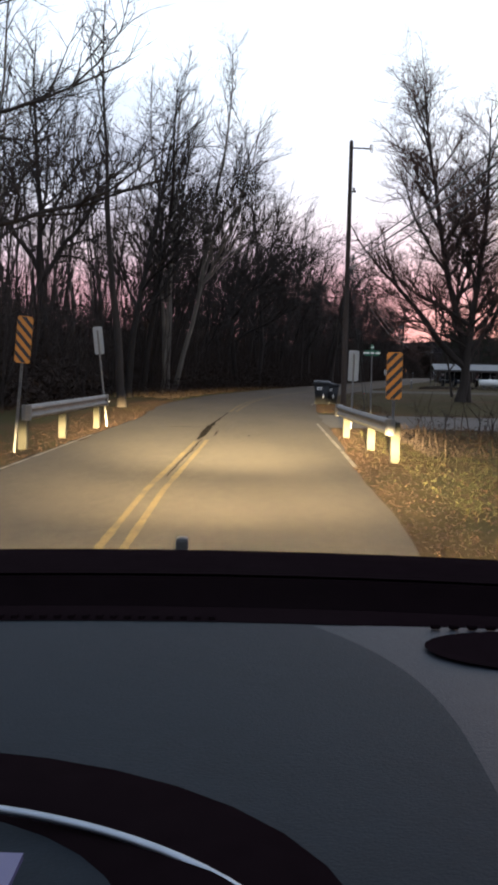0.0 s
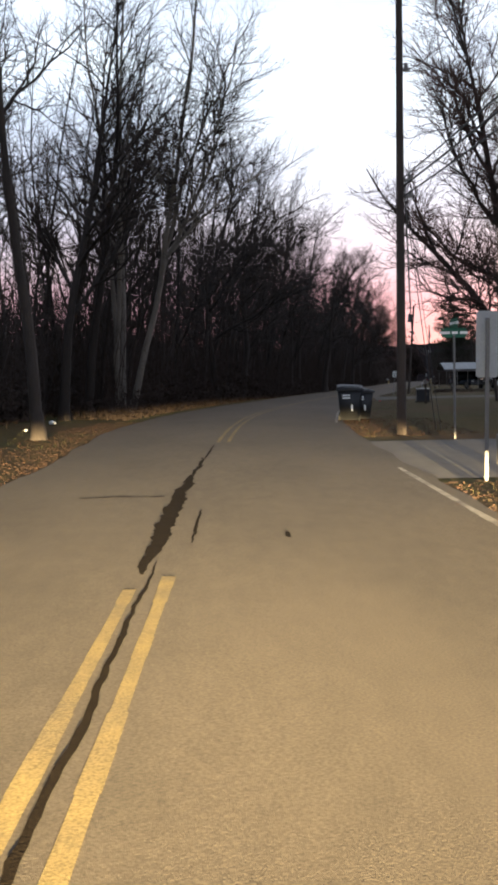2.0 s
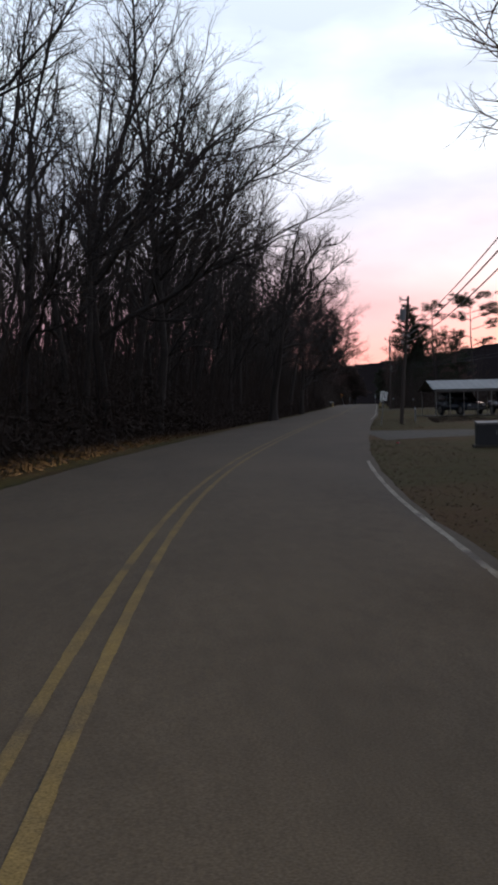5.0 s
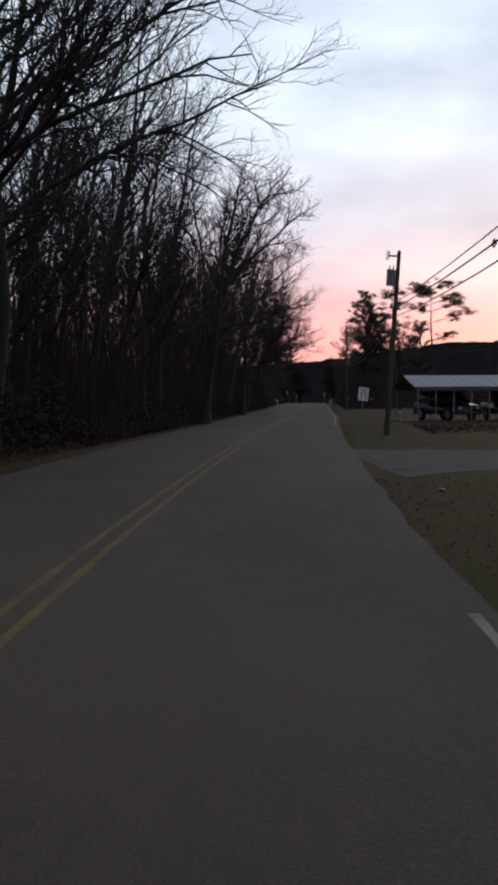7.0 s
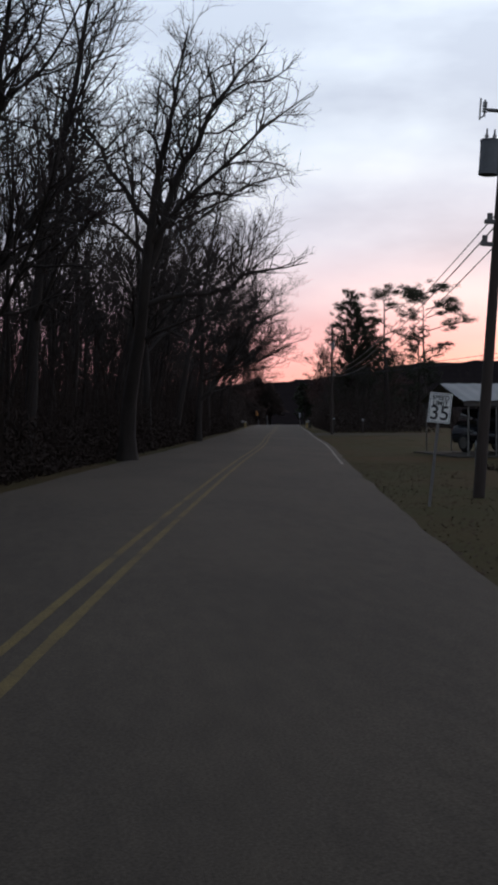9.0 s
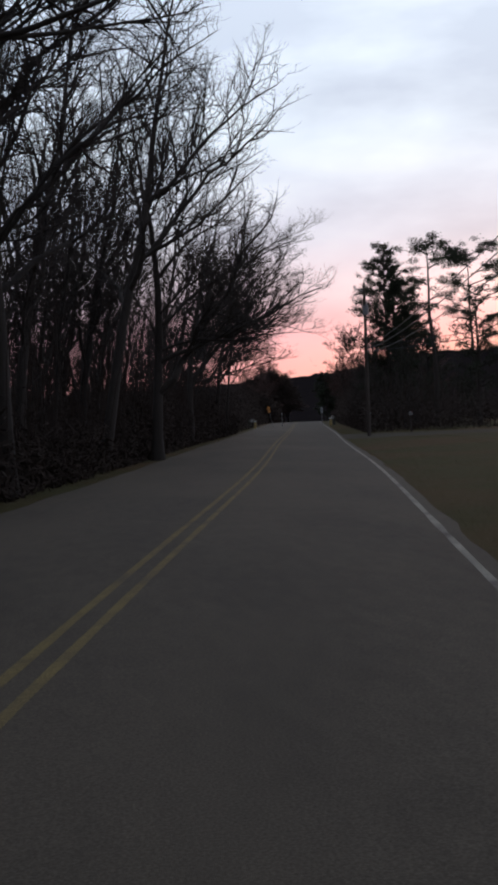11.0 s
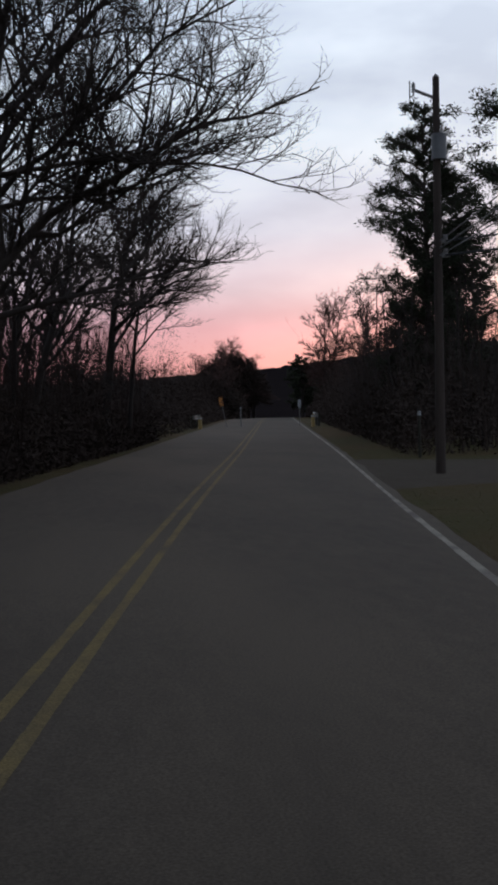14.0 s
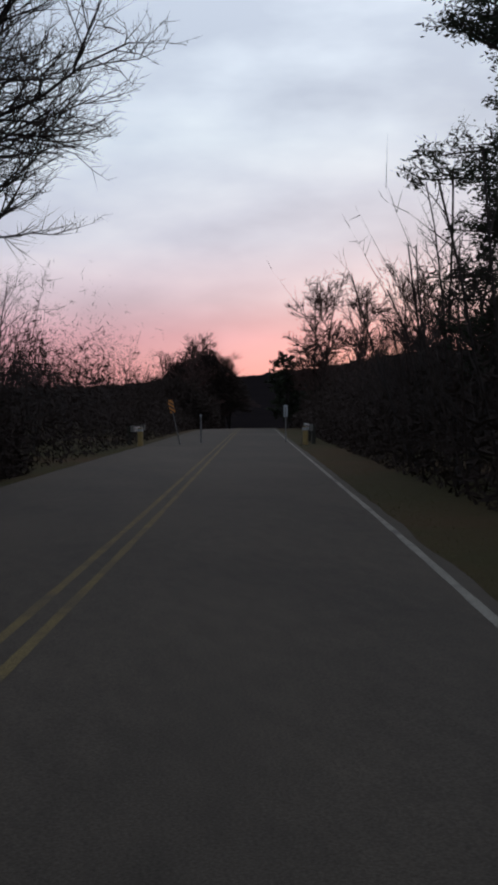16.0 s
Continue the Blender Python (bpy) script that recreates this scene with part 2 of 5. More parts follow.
def box(bm, size, m=Matrix(), bevel=0.0):
    made = bmesh.ops.create_cube(bm, size=1.0, matrix=m @ Matrix.Diagonal((*size, 1)))
    if bevel:
        edges = {e for v in made["verts"] for e in v.link_edges}
        bmesh.ops.bevel(bm, geom=list(edges), offset=bevel, segments=2, affect="EDGES", profile=0.6)


def cyl(bm, r0, r1, h, m=Matrix(), n=16):
    """A tapered cylinder from z 0 to h."""
    bmesh.ops.create_cone(bm, cap_ends=True, segments=n, radius1=r0, radius2=r1, depth=h, matrix=m @ pose(0, 0, h / 2))


def prism(bm, outline, depth, m=Matrix(), bevel=0.0):
    """An outline in x, z pushed to the given depth along y."""
    a = [bm.verts.new(m @ Vector((x, 0, z))) for x, z in outline]
    b = [bm.verts.new(m @ Vector((x, depth, z))) for x, z in outline]
    n = len(outline)
    faces = [bm.faces.new(a), bm.faces.new(b[::-1])]
    faces += [bm.faces.new((a[i], b[i], b[(i + 1) % n], a[(i + 1) % n])) for i in range(n)]
    bmesh.ops.recalc_face_normals(bm, faces=faces)
    if bevel:
        bmesh.ops.bevel(bm, geom=list({e for f in faces for e in f.edges}), offset=bevel, segments=2, affect="EDGES")


def rod(bm, p0, p1, r, n=8):
    p0, p1 = Vector(p0), Vector(p1)
    d = p1 - p0
    cyl(bm, r, r, d.length, Matrix.Translation(p0) @ d.to_track_quat("Z", "Y").to_matrix().to_4x4(), n)


def cable(name, pts, r, parent=None):
    cu = bpy.data.curves.new(name, "CURVE")
    cu.dimensions, cu.bevel_depth, cu.bevel_resolution = "3D", r, 1
    sp = cu.splines.new("POLY")
    sp.points.add(len(pts) - 1)
    for q, p in zip(sp.points, pts):
        q.co = (*p, 1)
    tmp = bpy.data.objects.new(name, cu)
    me = bpy.data.meshes.new_from_object(tmp)
    bpy.data.objects.remove(tmp)
    me.materials.clear()
    me.materials.append(CABLE)
    me.name = name
    ob = new(name, me)
    if parent is not None:
        ob.parent = parent
    return ob


def sag(a, b, drop, n=14):
    a, b = Vector(a), Vector(b)
    return [tuple(a.lerp(b, i / n) - Vector((0, 0, drop * 4 * (i / n) * (1 - i / n)))) for i in range(n + 1)]


# ---- the line of the road ----
CENTRE = [(-60, -1.6), (0, -1.4), (12, -1.22), (24, -0.95), (40, -0.75), (50, -0.45), (60, 0.1), (68, 0.95), (75.6, 2.05), (84.7, 3.6), (93.5, 5.3), (104.7, 7.4),
          (131, 12.75), (145.2, 15.85), (155.3, 17.9), (171.6, 21.0), (182, 23.0), (196, 25.9), (215.5, 29.7), (260, 38.4), (420, 70.0), (640, 105.0)]
_ys = np.arange(-60.0, 640.0, 1.0)
_xs = np.interp(_ys, [c[0] for c in CENTRE], [c[1] for c in CENTRE])
_pad = np.pad(_xs, 9, mode="reflect", reflect_type="odd")
_xs = np.convolve(_pad, np.ones(19) / 19, mode="valid")


def cx(y):
    return float(np.interp(y, _ys, _xs))


def side(y, off):
    """The place at the given distance to the right of the road's middle line."""
    s = (cx(y + 1) - cx(y - 1)) / 2
    k = 1 / math.hypot(1, s)
    return cx(y) + off * k, y - off * s * k


BASE = -0.05


def ground_z(x, y):
    """Level ground that falls away beyond the crest."""
    d = max(0.0, y - 285.0)
    return BASE - min(6.0, d * d * 0.00035)

# ---- ground, road, side drives ----
def sheet(name, xs, ys, zf, material, kind="structure"):
    nx, ny = len(xs), len(ys)
    verts = [(x, y, zf(x, y)) for y in ys for x in xs]
    faces = [(j * nx + i, j * nx + i + 1, (j + 1) * nx + i + 1, (j + 1) * nx + i) for j in range(ny - 1) for i in range(nx - 1)]
    return tagged(mesh_part(name, verts, faces, material, smooth=True), kind=kind)


def soil_z(x, y):
    off = x - cx(min(max(y, -58), 620))
    far = abs(off)
    z = ground_z(x, y)
    paved = (31.0 < y < 51.0 and 2.0 < x < 184.0) or (178.0 < y < 198.0 and 24.0 < x < 44.0) or (86.0 < y < 110.0 and 6.0 < x < 46.0)
    if far > 5.0 and far < 400 and not paved:
        z += min(1.0, (far - 5.0) / 10.0) * (0.16 * noise.noise((x * 0.13, y * 0.13, 0)) + 0.05 * noise.noise((x * 0.7, y * 0.7, 3)))
    if off < -5.5:                       # the wood's floor rises a little from the verge
        z += min(1.2, (-off - 5.5) * 0.07)
    return z


gx = [-3000, -1500, -700, -300, -120] + [x * 2.0 for x in range(-30, 61)] + [140, 160, 182, 300, 700, 1500, 3000]
gy = [-600, -200, -80] + [y * 2.0 for y in range(-30, 171)] + [380, 440, 560, 700, 900, 1500, 3000]
tagged(sheet("ground", gx, gy, soil_z, SOIL), "brown winter turf with dead leaves beside the road", "ground", kind="structure")


def strip(name, y0, y1, left, right, lift, material, step=1.0, cols=8, kind="structure", crown=0.03, parent=None):
    """A strip along the road between two offsets, each a number or a function of y."""
    lf = left if callable(left) else (lambda y: left)
    rf = right if callable(right) else (lambda y: right)
    verts, faces = [], []
    n = max(1, int((y1 - y0) / step))
    for j in range(n + 1):
        y = y0 + (y1 - y0) * j / n
        a, b = lf(y), rf(y)
        for i in range(cols + 1):
            off = a + (b - a) * i / cols
            x, yy = side(y, off)
            verts.append((x, yy, ground_z(x, yy) + lift + crown * (1 - min(1, abs(off) / 4.2))))
    w = cols + 1
    for j in range(n):
        for i in range(cols):
            faces.append((j * w + i, j * w + i + 1, (j + 1) * w + i + 1, (j + 1) * w + i))
    ob = mesh_part(name, verts, faces, material, parent, smooth=True)
    return tagged(ob, kind=kind) if kind else ob


def left_edge(y):
    return -float(np.interp(y, [-60, 40, 52, 70, 300], [2.95, 2.9, 3.6, 3.8, 3.7])) + 0.10 * noise.noise((y * 0.35, 0, 7)) + 0.05 * noise.noise((y * 1.7, 0, 2))


def right_edge(y):
    return float(np.interp(y, [-60, 22, 30, 60, 300], [2.85, 2.95, 3.2, 3.35, 3.5])) + 0.09 * noise.noise((y * 0.4, 5, 7)) + 0.05 * noise.noise((y * 1.9, 9, 2))


road = strip("road", -60, 600, left_edge, right_edge, 0.03, ASPHALT, cols=12)
tagged(road, "worn two-lane asphalt road with faded paint", "road", kind="structure")


def line(name, y0, y1, off, width, material, label, gaps=()):
    """Worn paint: pieces that end and thin out here and there."""
    verts, faces = [], []
    y, put = y0, off
    while y < y1:
        off = put(y) if callable(put) else put
        z = noise.noise((y * 0.11, off * 3, 1))
        if not any(a <= y <= b for a, b in gaps) and (z > -0.5 or y > 110):
            wl_ = width * (0.85 + 0.3 * noise.noise((y * 0.8, off, 4)))
            k = len(verts)
            for yy in (y, y + 0.5):
                for o in (off - wl_ / 2, off + wl_ / 2):
                    x, yq = side(yy, o)
                    verts.append((x, yq, ground_z(x, yq) + 0.0322 + 0.03 * (1 - min(1, abs(o) / 4.2))))
            faces.append((k, k + 1, k + 3, k + 2))
        y += 0.5
    ob = mesh_part(name, verts, faces, material)
    return tagged(ob, label, "road marking", kind="structure")


drift = lambda y: float(np.interp(y, [9, 16, 30, 45], [0.0, -0.15, -0.15, 0.0]))
line("centre_line", -20, 420, lambda y: drift(y) - 0.12, 0.10, YELLOW, "faded yellow double centre line on asphalt", gaps=((27.0, 45),))
line("centre_line", -20, 420, lambda y: drift(y) + 0.12, 0.10, YELLOW, "faded yellow double centre line on asphalt", gaps=((27.5, 45),))
line("edge_line", 21, 420, lambda y: float(np.interp(y, [50, 62, 88, 105, 165, 185], [2.98, 3.2, 3.2, 3.18, 3.18, 3.25])), 0.10, WHITE_LINE, "worn white edge line on asphalt", gaps=((37.5, 56), (78, 128)))
line("edge_line", 19, 29, -2.96, 0.09, WHITE_LINE, "crumbling pale edge line beside the guardrail")

# side road by the bridge, and the gravel drive
tagged(sheet("side_road", [2.0 + i * 2.0 for i in range(90)], [35.6 + i * 1.1 for i in range(10)],
             lambda x, y: BASE + 0.016 + 0.006 * noise.noise((x * 0.5, y * 0.5, 0)), ASPHALT_OLD), "grey side road joining at the bend", "road", kind="structure")


def drive_point(u, v):
    return 8.9 + u * 30 + v * 1.2, 97.0 + (v - 0.5) * (7.5 + 0.9 * noise.noise((u * 11, v * 3, 2)) + 0.5 * noise.noise((u * 37, v * 3, 5))) * (1 + 0.6 * math.exp(-u * 14)) + u * 3.5


nv, nu = 9, 31
dv = [(*drive_point(i / 30, j / 8), BASE + 0.010) for j in range(nv) for i in range(nu)]
df = [(j * nu + i, j * nu + i + 1, (j + 1) * nu + i + 1, (j + 1) * nu + i) for j in range(nv - 1) for i in range(nu - 1)]
tagged(mesh_part("driveway", dv, df, GRAVEL), "grey gravel driveway beside the road", "driveway", kind="structure")

# dirt apron of a drive past the third pole
av, af = [], []
for i in range(13):
    u = i / 12
    for j in range(9):
        v = j / 8
        off = 3.35 + 10.0 * u
        y = 183.0 + 8.5 * v + (1 - u) ** 3 * (v - 0.5) * 5.0
        x, yy = side(y, off + 0.15 * noise.noise((y, off, 2)))
        rim = 0.045 if j in (0, 8) or i == 12 else 0.0
        av.append((x, yy, max(ground_z(x, yy) + 0.018, soil_z(x, yy) + 0.016) - rim))
af = [(i * 9 + j, i * 9 + 9 + j, i * 9 + 10 + j, i * 9 + 1 + j) for i in range(12) for j in range(8)]
tagged(mesh_part("driveway", av, af, DIRT, smooth=True), "worn dirt driveway mouth on the verge", "driveway", kind="structure")

# crumbled hole along the middle line, with its cracks
pv, pf = [], []
rng = random.Random(5)
for y0, y1, off, w in ((27.6, 36.6, -0.26, 0.12), (18.0, 28.2, -0.17, 0.026), (36.2, 40.5, -0.22, 0.045), (40.0, 44.5, -0.17, 0.03), (29.5, 29.9, 0.92, 0.035), (29.2, 31.8, 0.06, 0.022)):
    n = int((y1 - y0) / 0.12)
    for j in range(n + 1):
        y = y0 + (y1 - y0) * j / n
        taper = math.sin(math.pi * (j + 0.4) / (n + 0.8)) ** 0.5
        mid = off + (0.05 if w > 0.03 else 0.018) * noise.noise((y * 0.9, off, 0)) + 0.02 * noise.noise((y * 4.0, off, 7))
        for s in (-1, 1):
            x, yy = side(y, mid + s * (w * taper * (0.6 + 0.8 * abs(noise.noise((y * 2.3, s, off)) + 0.5 * noise.noise((y * 7.1, s, off))))))
            pv.append((x, yy, -0.05 + 0.0338 + 0.03 * (1 - abs(mid) / 4.2)))
        if j:
            k = len(pv)
            pf.append((k - 4, k - 3, k - 1, k - 2))
for yc, xa, xb in ((33.4, -1.5, -0.45),):
    n = 12
    for j in range(n + 1):
        o = xa + (xb - xa) * j / n
        y = yc + 0.18 * noise.noise((o * 2, yc, 0))
        for s in (-1, 1):
            x, yy = side(y + s * 0.05 * (0.4 + abs(noise.noise((o * 5, yc, 3)))), o)
            pv.append((x, yy, -0.05 + 0.0346 + 0.03 * (1 - abs(o) / 4.2)))
        if j:
            k = len(pv)
            pf.append((k - 4, k - 3, k - 1, k - 2))
tagged(mesh_part("road_crack", pv, pf, CRACK), "dark crumbled crack along the road's middle", "crack", kind="structure")

# far wooded ridge
hv, hf = [], []
nb = 900
for i in range(nb + 1):
    b = radians(-75 + 160 * i / nb)
    deg = -75 + 160 * i / nb
    el = float(np.interp(deg, [-75, -10, 4, 9, 10.8, 13, 16, 20, 26, 60, 85], [1.0, 1.0, 1.2, 1.5, 1.62, 1.85, 2.35, 2.5, 2.6, 1.8, 1.2]))
    top = 1200 * math.tan(radians(el)) + 2.2 * noise.noise((deg * 1.3, 0, 0)) + 1.6 * noise.noise((deg * 7, 0, 4)) + 2.4 * abs(noise.noise((deg * 16, 0, 8)))
    for r, z in ((700, -8), (900, top * 0.42), (1050, top * 0.8), (1200, top), (1500, -10)):
        hv.append((r * math.sin(b), r * math.cos(b), z))
    if i:
        k = len(hv)
        hf += [(k - 10 + j, k - 5 + j, k - 4 + j, k - 9 + j) for j in range(4)]
tagged(mesh_part("backdrop", hv, hf, HILLWOOD, smooth=True), "dark wooded ridge under the sunset", "hill", kind="structure")


# ---- trees ----
def tubes(segs, sides):
    """Tube walls round segments given as rows of p0, p1, r0, r1."""
    a = np.array(segs, dtype=float)
    p0, p1, r0, r1 = a[:, 0:3], a[:, 3:6], a[:, 6], a[:, 7]
    d = p1 - p0
    d /= np.maximum(np.linalg.norm(d, axis=1, keepdims=True), 1e-9)
    ref = np.where(np.abs(d[:, 2:3]) > 0.9, np.array([[1.0, 0, 0]]), np.array([[0, 0, 1.0]]))
    u = np.cross(d, ref)
    u /= np.linalg.norm(u, axis=1, keepdims=True)
    v = np.cross(d, u)
    rings = []
    for p, r in ((p0, r0), (p1 + d * r1[:, None] * 0.3, r1)):
        for k in range(sides):
            t = 2 * math.pi * k / sides
            rings.append(p + (u * math.cos(t) + v * math.sin(t)) * r[:, None])
    verts = np.stack(rings, 1).reshape(-1, 3)
    base = np.arange(len(a))[:, None] * 2 * sides
    faces = []
    for k in range(sides):
        q = (k + 1) % sides
        faces.append(np.concatenate([base + k, base + q, base + sides + q, base + sides + k], 1))
    return verts.tolist(), np.concatenate(faces).tolist()


def spikes(segs):
    """Three-sided twigs that run out to a point."""
    a = np.array(segs, dtype=float)
    p0, p1, r0 = a[:, 0:3], a[:, 3:6], a[:, 6:7]
    d = p1 - p0
    d /= np.maximum(np.linalg.norm(d, axis=1, keepdims=True), 1e-9)
    ref = np.where(np.abs(d[:, 2:3]) > 0.9, np.array([[1.0, 0, 0]]), np.array([[0, 0, 1.0]]))
    u = np.cross(d, ref)
    u /= np.linalg.norm(u, axis=1, keepdims=True)
    v = np.cross(d, u)
    verts = np.stack([p0 + (u * math.cos(t) + v * math.sin(t)) * r0 for t in (0, 2.1, 4.2)] + [p1], 1).reshape(-1, 3)
    base = np.arange(len(a))[:, None] * 4
    faces = np.concatenate([np.concatenate([base + i, base + j, base + 3], 1) for i, j in ((0, 1), (1, 2), (2, 0))])
    return verts.tolist(), faces.tolist()


def join(*lots):
    verts, faces = [], []
    for v, f in lots:
        k = len(verts)
        verts += v
        faces += [[i + k for i in q] for q in f]
    return verts, faces


def unit(v):
    return v / (np.linalg.norm(v) + 1e-9)


def form(seed, height=16.0, r=0.2, lean=(0.05, 0.0), stems=1, limbs=11, first=0.3, spread=0.4, elev=(35, 60), toward=0.0, up=0.03, fine=1.0, gap=1.0, depth=4, arms=(), crook=1.0, fan=0.17):
    """Segments of a bare tree: trunk, boughs, branches and twigs. toward: how far the limbs prefer the road's side. arms: great limbs
    given by their height on the trunk, heading, first and last slope in degrees, length and girth."""
    g = np.random.default_rng(seed)
    out = [[], [], [], []]           # thick, slim, thin, pointed
    least = 0.0055 * fine
    rise = np.array([0.0, 0.0, 1.0])

    def put(p, q, r0, r1, last, lev):
        if lev == 0:
            out[0].append((*p, *q, max(r0, least), max(r1, least)))
        elif last and r0 < 0.02 * fine:
            out[3].append((*p, *q, max(r0, least), 0.0))
        else:
            out[0 if r0 > 0.055 else (1 if r0 > 0.02 * fine else 2)].append((*p, *q, max(r0, least), max(r1, least)))

    def side_way(d, angle, flat=0.0):
        az = g.uniform(0, 2 * math.pi)
        v = np.array([math.cos(az), math.sin(az), flat])
        v = unit(v - d * float(v @ d))
        return unit(d * math.cos(angle) + v * math.sin(angle))

    def run(p, d, length, rad, lev, slope=None, tipr=None):
        n = max(1, int(round(length / (1.1, 0.75, 0.55, 0.42, 0.5)[lev]))) if lev < 4 else 1
        n = min(n, 14)
        step = length / n
        tip = tipr if tipr else max(least, rad * 0.12)
        wander = (0.055, 0.16, 0.22, 0.26, 0.25)[lev] * crook
        head = unit(np.array([d[0], d[1], 0.0]) + 1e-6)
        line_ = []
        for i in range(n):
            f0, f1 = i / n, (i + 1) / n
            if slope is not None:
                e = radians(slope[0] + (slope[1] - slope[0]) * f1)
                aim = head * math.cos(e) + rise * math.sin(e)
                d = unit(d * 0.35 + aim * 0.65 + g.normal(0, wander * 0.8, 3))
            else:
                d = unit(d + g.normal(0, wander, 3) + rise * (up if lev else 0.03) * (1.5 if lev < 3 else 1.0))
            q = p + d * step
            r0, r1 = rad + (tip - rad) * f0 ** 0.9, rad + (tip - rad) * f1 ** 0.9
            put(p, q, r0, r1, i == n - 1, lev)
            line_.append((p, q, d, r0))
            p = q
        return line_

    def on(line_, f):
        k = min(len(line_) - 1, int(f * len(line_)))
        a, b, d, rr = line_[k]
        return a + (b - a) * min(1.0, f * len(line_) - k), d, rr

    def dress(line_, length, lev):
        """Side shoots along a branch, and a fork near its end."""
        if lev >= depth:
            return
        space = (0.9, 0.42, 0.26, 0.20)[lev] * gap
        count = max(1, int(length * (0.85 if lev == 1 else 0.9) / space))
        for c in range(count):
            f = 0.15 + 0.83 * (c + g.uniform(0.1, 0.9)) / count
            p, d, rr = on(line_, f)
            left = length * (1.08 - f)
            ln = left * g.uniform(0.38, 0.75) + (0.3, 0.3, 0.2, 0.12)[lev] * g.uniform(0.6, 1.4)
            ln = min(ln, (9, 4.5, 2.0, 0.8)[lev])
            dd = side_way(d, g.uniform(0.45, 1.15), 0.2)
            dd = unit(dd + rise * 0.08)
            rad = min(rr * 0.65, 0.0085 * fine + 0.0085 * ln * (1.3 if lev < 2 else 1.0))
            kid = run(p, dd, ln, rad, lev + 1)
            dress(kid, ln, lev + 1)
        if lev in (1, 2) and length > 1.2:
            p, d, rr = on(line_, g.uniform(0.5, 0.75))
            ln = length * g.uniform(0.35, 0.5)
            kid = run(p, side_way(d, g.uniform(0.3, 0.6), 0.2), ln, rr * 0.8, lev)
            dress(kid, ln, lev + (0 if lev == 2 else 1))

    for s in range(stems):
        many = stems > 1
        base = np.array([g.normal(0, 0.22), g.normal(0, 0.22), -0.2]) if many else np.array([0.0, 0, -0.2])
        turn = 2 * math.pi * s / stems + g.uniform(-0.5, 0.5)
        way = unit(np.array([lean[0] + (fan * math.cos(turn) if many else 0), lean[1] + (fan * math.sin(turn) if many else 0), 1.0]))
        tall = height * (g.uniform(0.78, 1.0) if many else 1.0)
        girth = r * (g.uniform(0.65, 1.0) if many else 1.0)
        trunk = run(base, way, tall, girth, 0, tipr=0.015)
        count = max(3, int(limbs / (1 if not many else stems * 0.75)))
        for c in range(count):
            f = first + (0.97 - first) * (c + g.uniform(0.1, 0.9)) / count
            p, d, rr = on(trunk, f)
            az = g.normal(0, 0.8) if g.uniform(0, 1) < toward else g.uniform(0, 2 * math.pi)
            e = radians(g.uniform(*elev) + 18 * max(0.0, f - 0.5))
            dd = np.array([math.cos(az) * math.cos(e), math.sin(az) * math.cos(e), math.sin(e)])
            ln = tall * spread * (1.1 - 0.7 * (f - first) / (1 - first)) * g.uniform(0.65, 1.15)
            bough = run(p, dd, ln, min(rr * 0.62, 0.012 * ln + 0.012), 1)
            dress(bough, ln, 1)
        dress(trunk[-3:], tall * 0.2, 1)
        if s == 0:
            for f, az, e0, e1, ln, gr in arms:
                p, d, rr = on(trunk, f)
                a, e = radians(az), radians(e0)
                bough = run(p, np.array([math.cos(a) * math.cos(e), math.sin(a) * math.cos(e), math.sin(e)]), ln, gr, 1, slope=(e0, e1))
                dress(bough, ln, 1)
    return out


def bare_tree(name, segs, m, label, bark, twig, category="tree", group="bare roadside trees"):
    t = thing(name, m, label, category, group)
    foot = segs[0][0]
    fx, fy, fr = foot[0], foot[1], foot[6]
    flare = [(fx, fy, -0.3, fx, fy, 0.22, fr * 1.5, fr * 1.16), (fx, fy, 0.18, (fx + foot[3]) / 2, (fy + foot[4]) / 2, 0.7, fr * 1.18, fr * 0.95)]
    small = category == "sapling"
    lots = [tubes(segs[0] + flare, 6 if small else 8)] + ([tubes(segs[1], 5)] if segs[1] and not small else [])
    v, f = join(*lots)
    stem = mesh_part("trunk", v, f, bark, t, smooth=True)
    if small:
        tagged(stem, kind="stuff")
    v, f = join(*[fn(s) for fn, s in ((lambda q: tubes(q, 3), segs[2] + (segs[1] if small else [])), (spikes, segs[3])) if s])
    tagged(mesh_part("crown", v, f, twig, t, "bare tangled twigs"), kind="stuff")
    return t


def at(y, off, turn=0.0, size=1.0):
    x, yy = side(y, off)
    return pose(x, yy, soil_z(x, yy) - 0.05, 0, 0, turn) @ Matrix.Scale(size, 4)


def stand(x, y, turn=0.0):
    return pose(x, y, soil_z(x, y), 0, 0, turn)


EDGE_LABEL = "tall bare deciduous tree at the wood's edge"
WOOD_LABEL = "slim bare deciduous tree inside the wood"
edge_kinds = [form(11, 17, 0.19, (0.05, 0), limbs=14, first=0.22, spread=0.40, toward=0.6, gap=1.3),
              form(23, 16, 0.15, (0.06, 0.03), stems=2, limbs=15, first=0.24, spread=0.34, toward=0.5, gap=1.2),
              form(31, 17.5, 0.22, (0.03, 0), limbs=14, first=0.24, spread=0.44, toward=0.6, elev=(25, 55), gap=1.4),
              form(47, 15.5, 0.13, (0.05, -0.03), stems=3, limbs=15, first=0.28, spread=0.32, toward=0.4, elev=(45, 65), gap=1.05),
              form(53, 16.5, 0.17, (0.04, 0.04), limbs=15, first=0.2, spread=0.38, toward=0.5, elev=(40, 65), gap=1.25),
              form(59, 14.5, 0.12, (0.08, 0), stems=3, limbs=15, first=0.22, spread=0.34, toward=0.5, gap=1.2)]
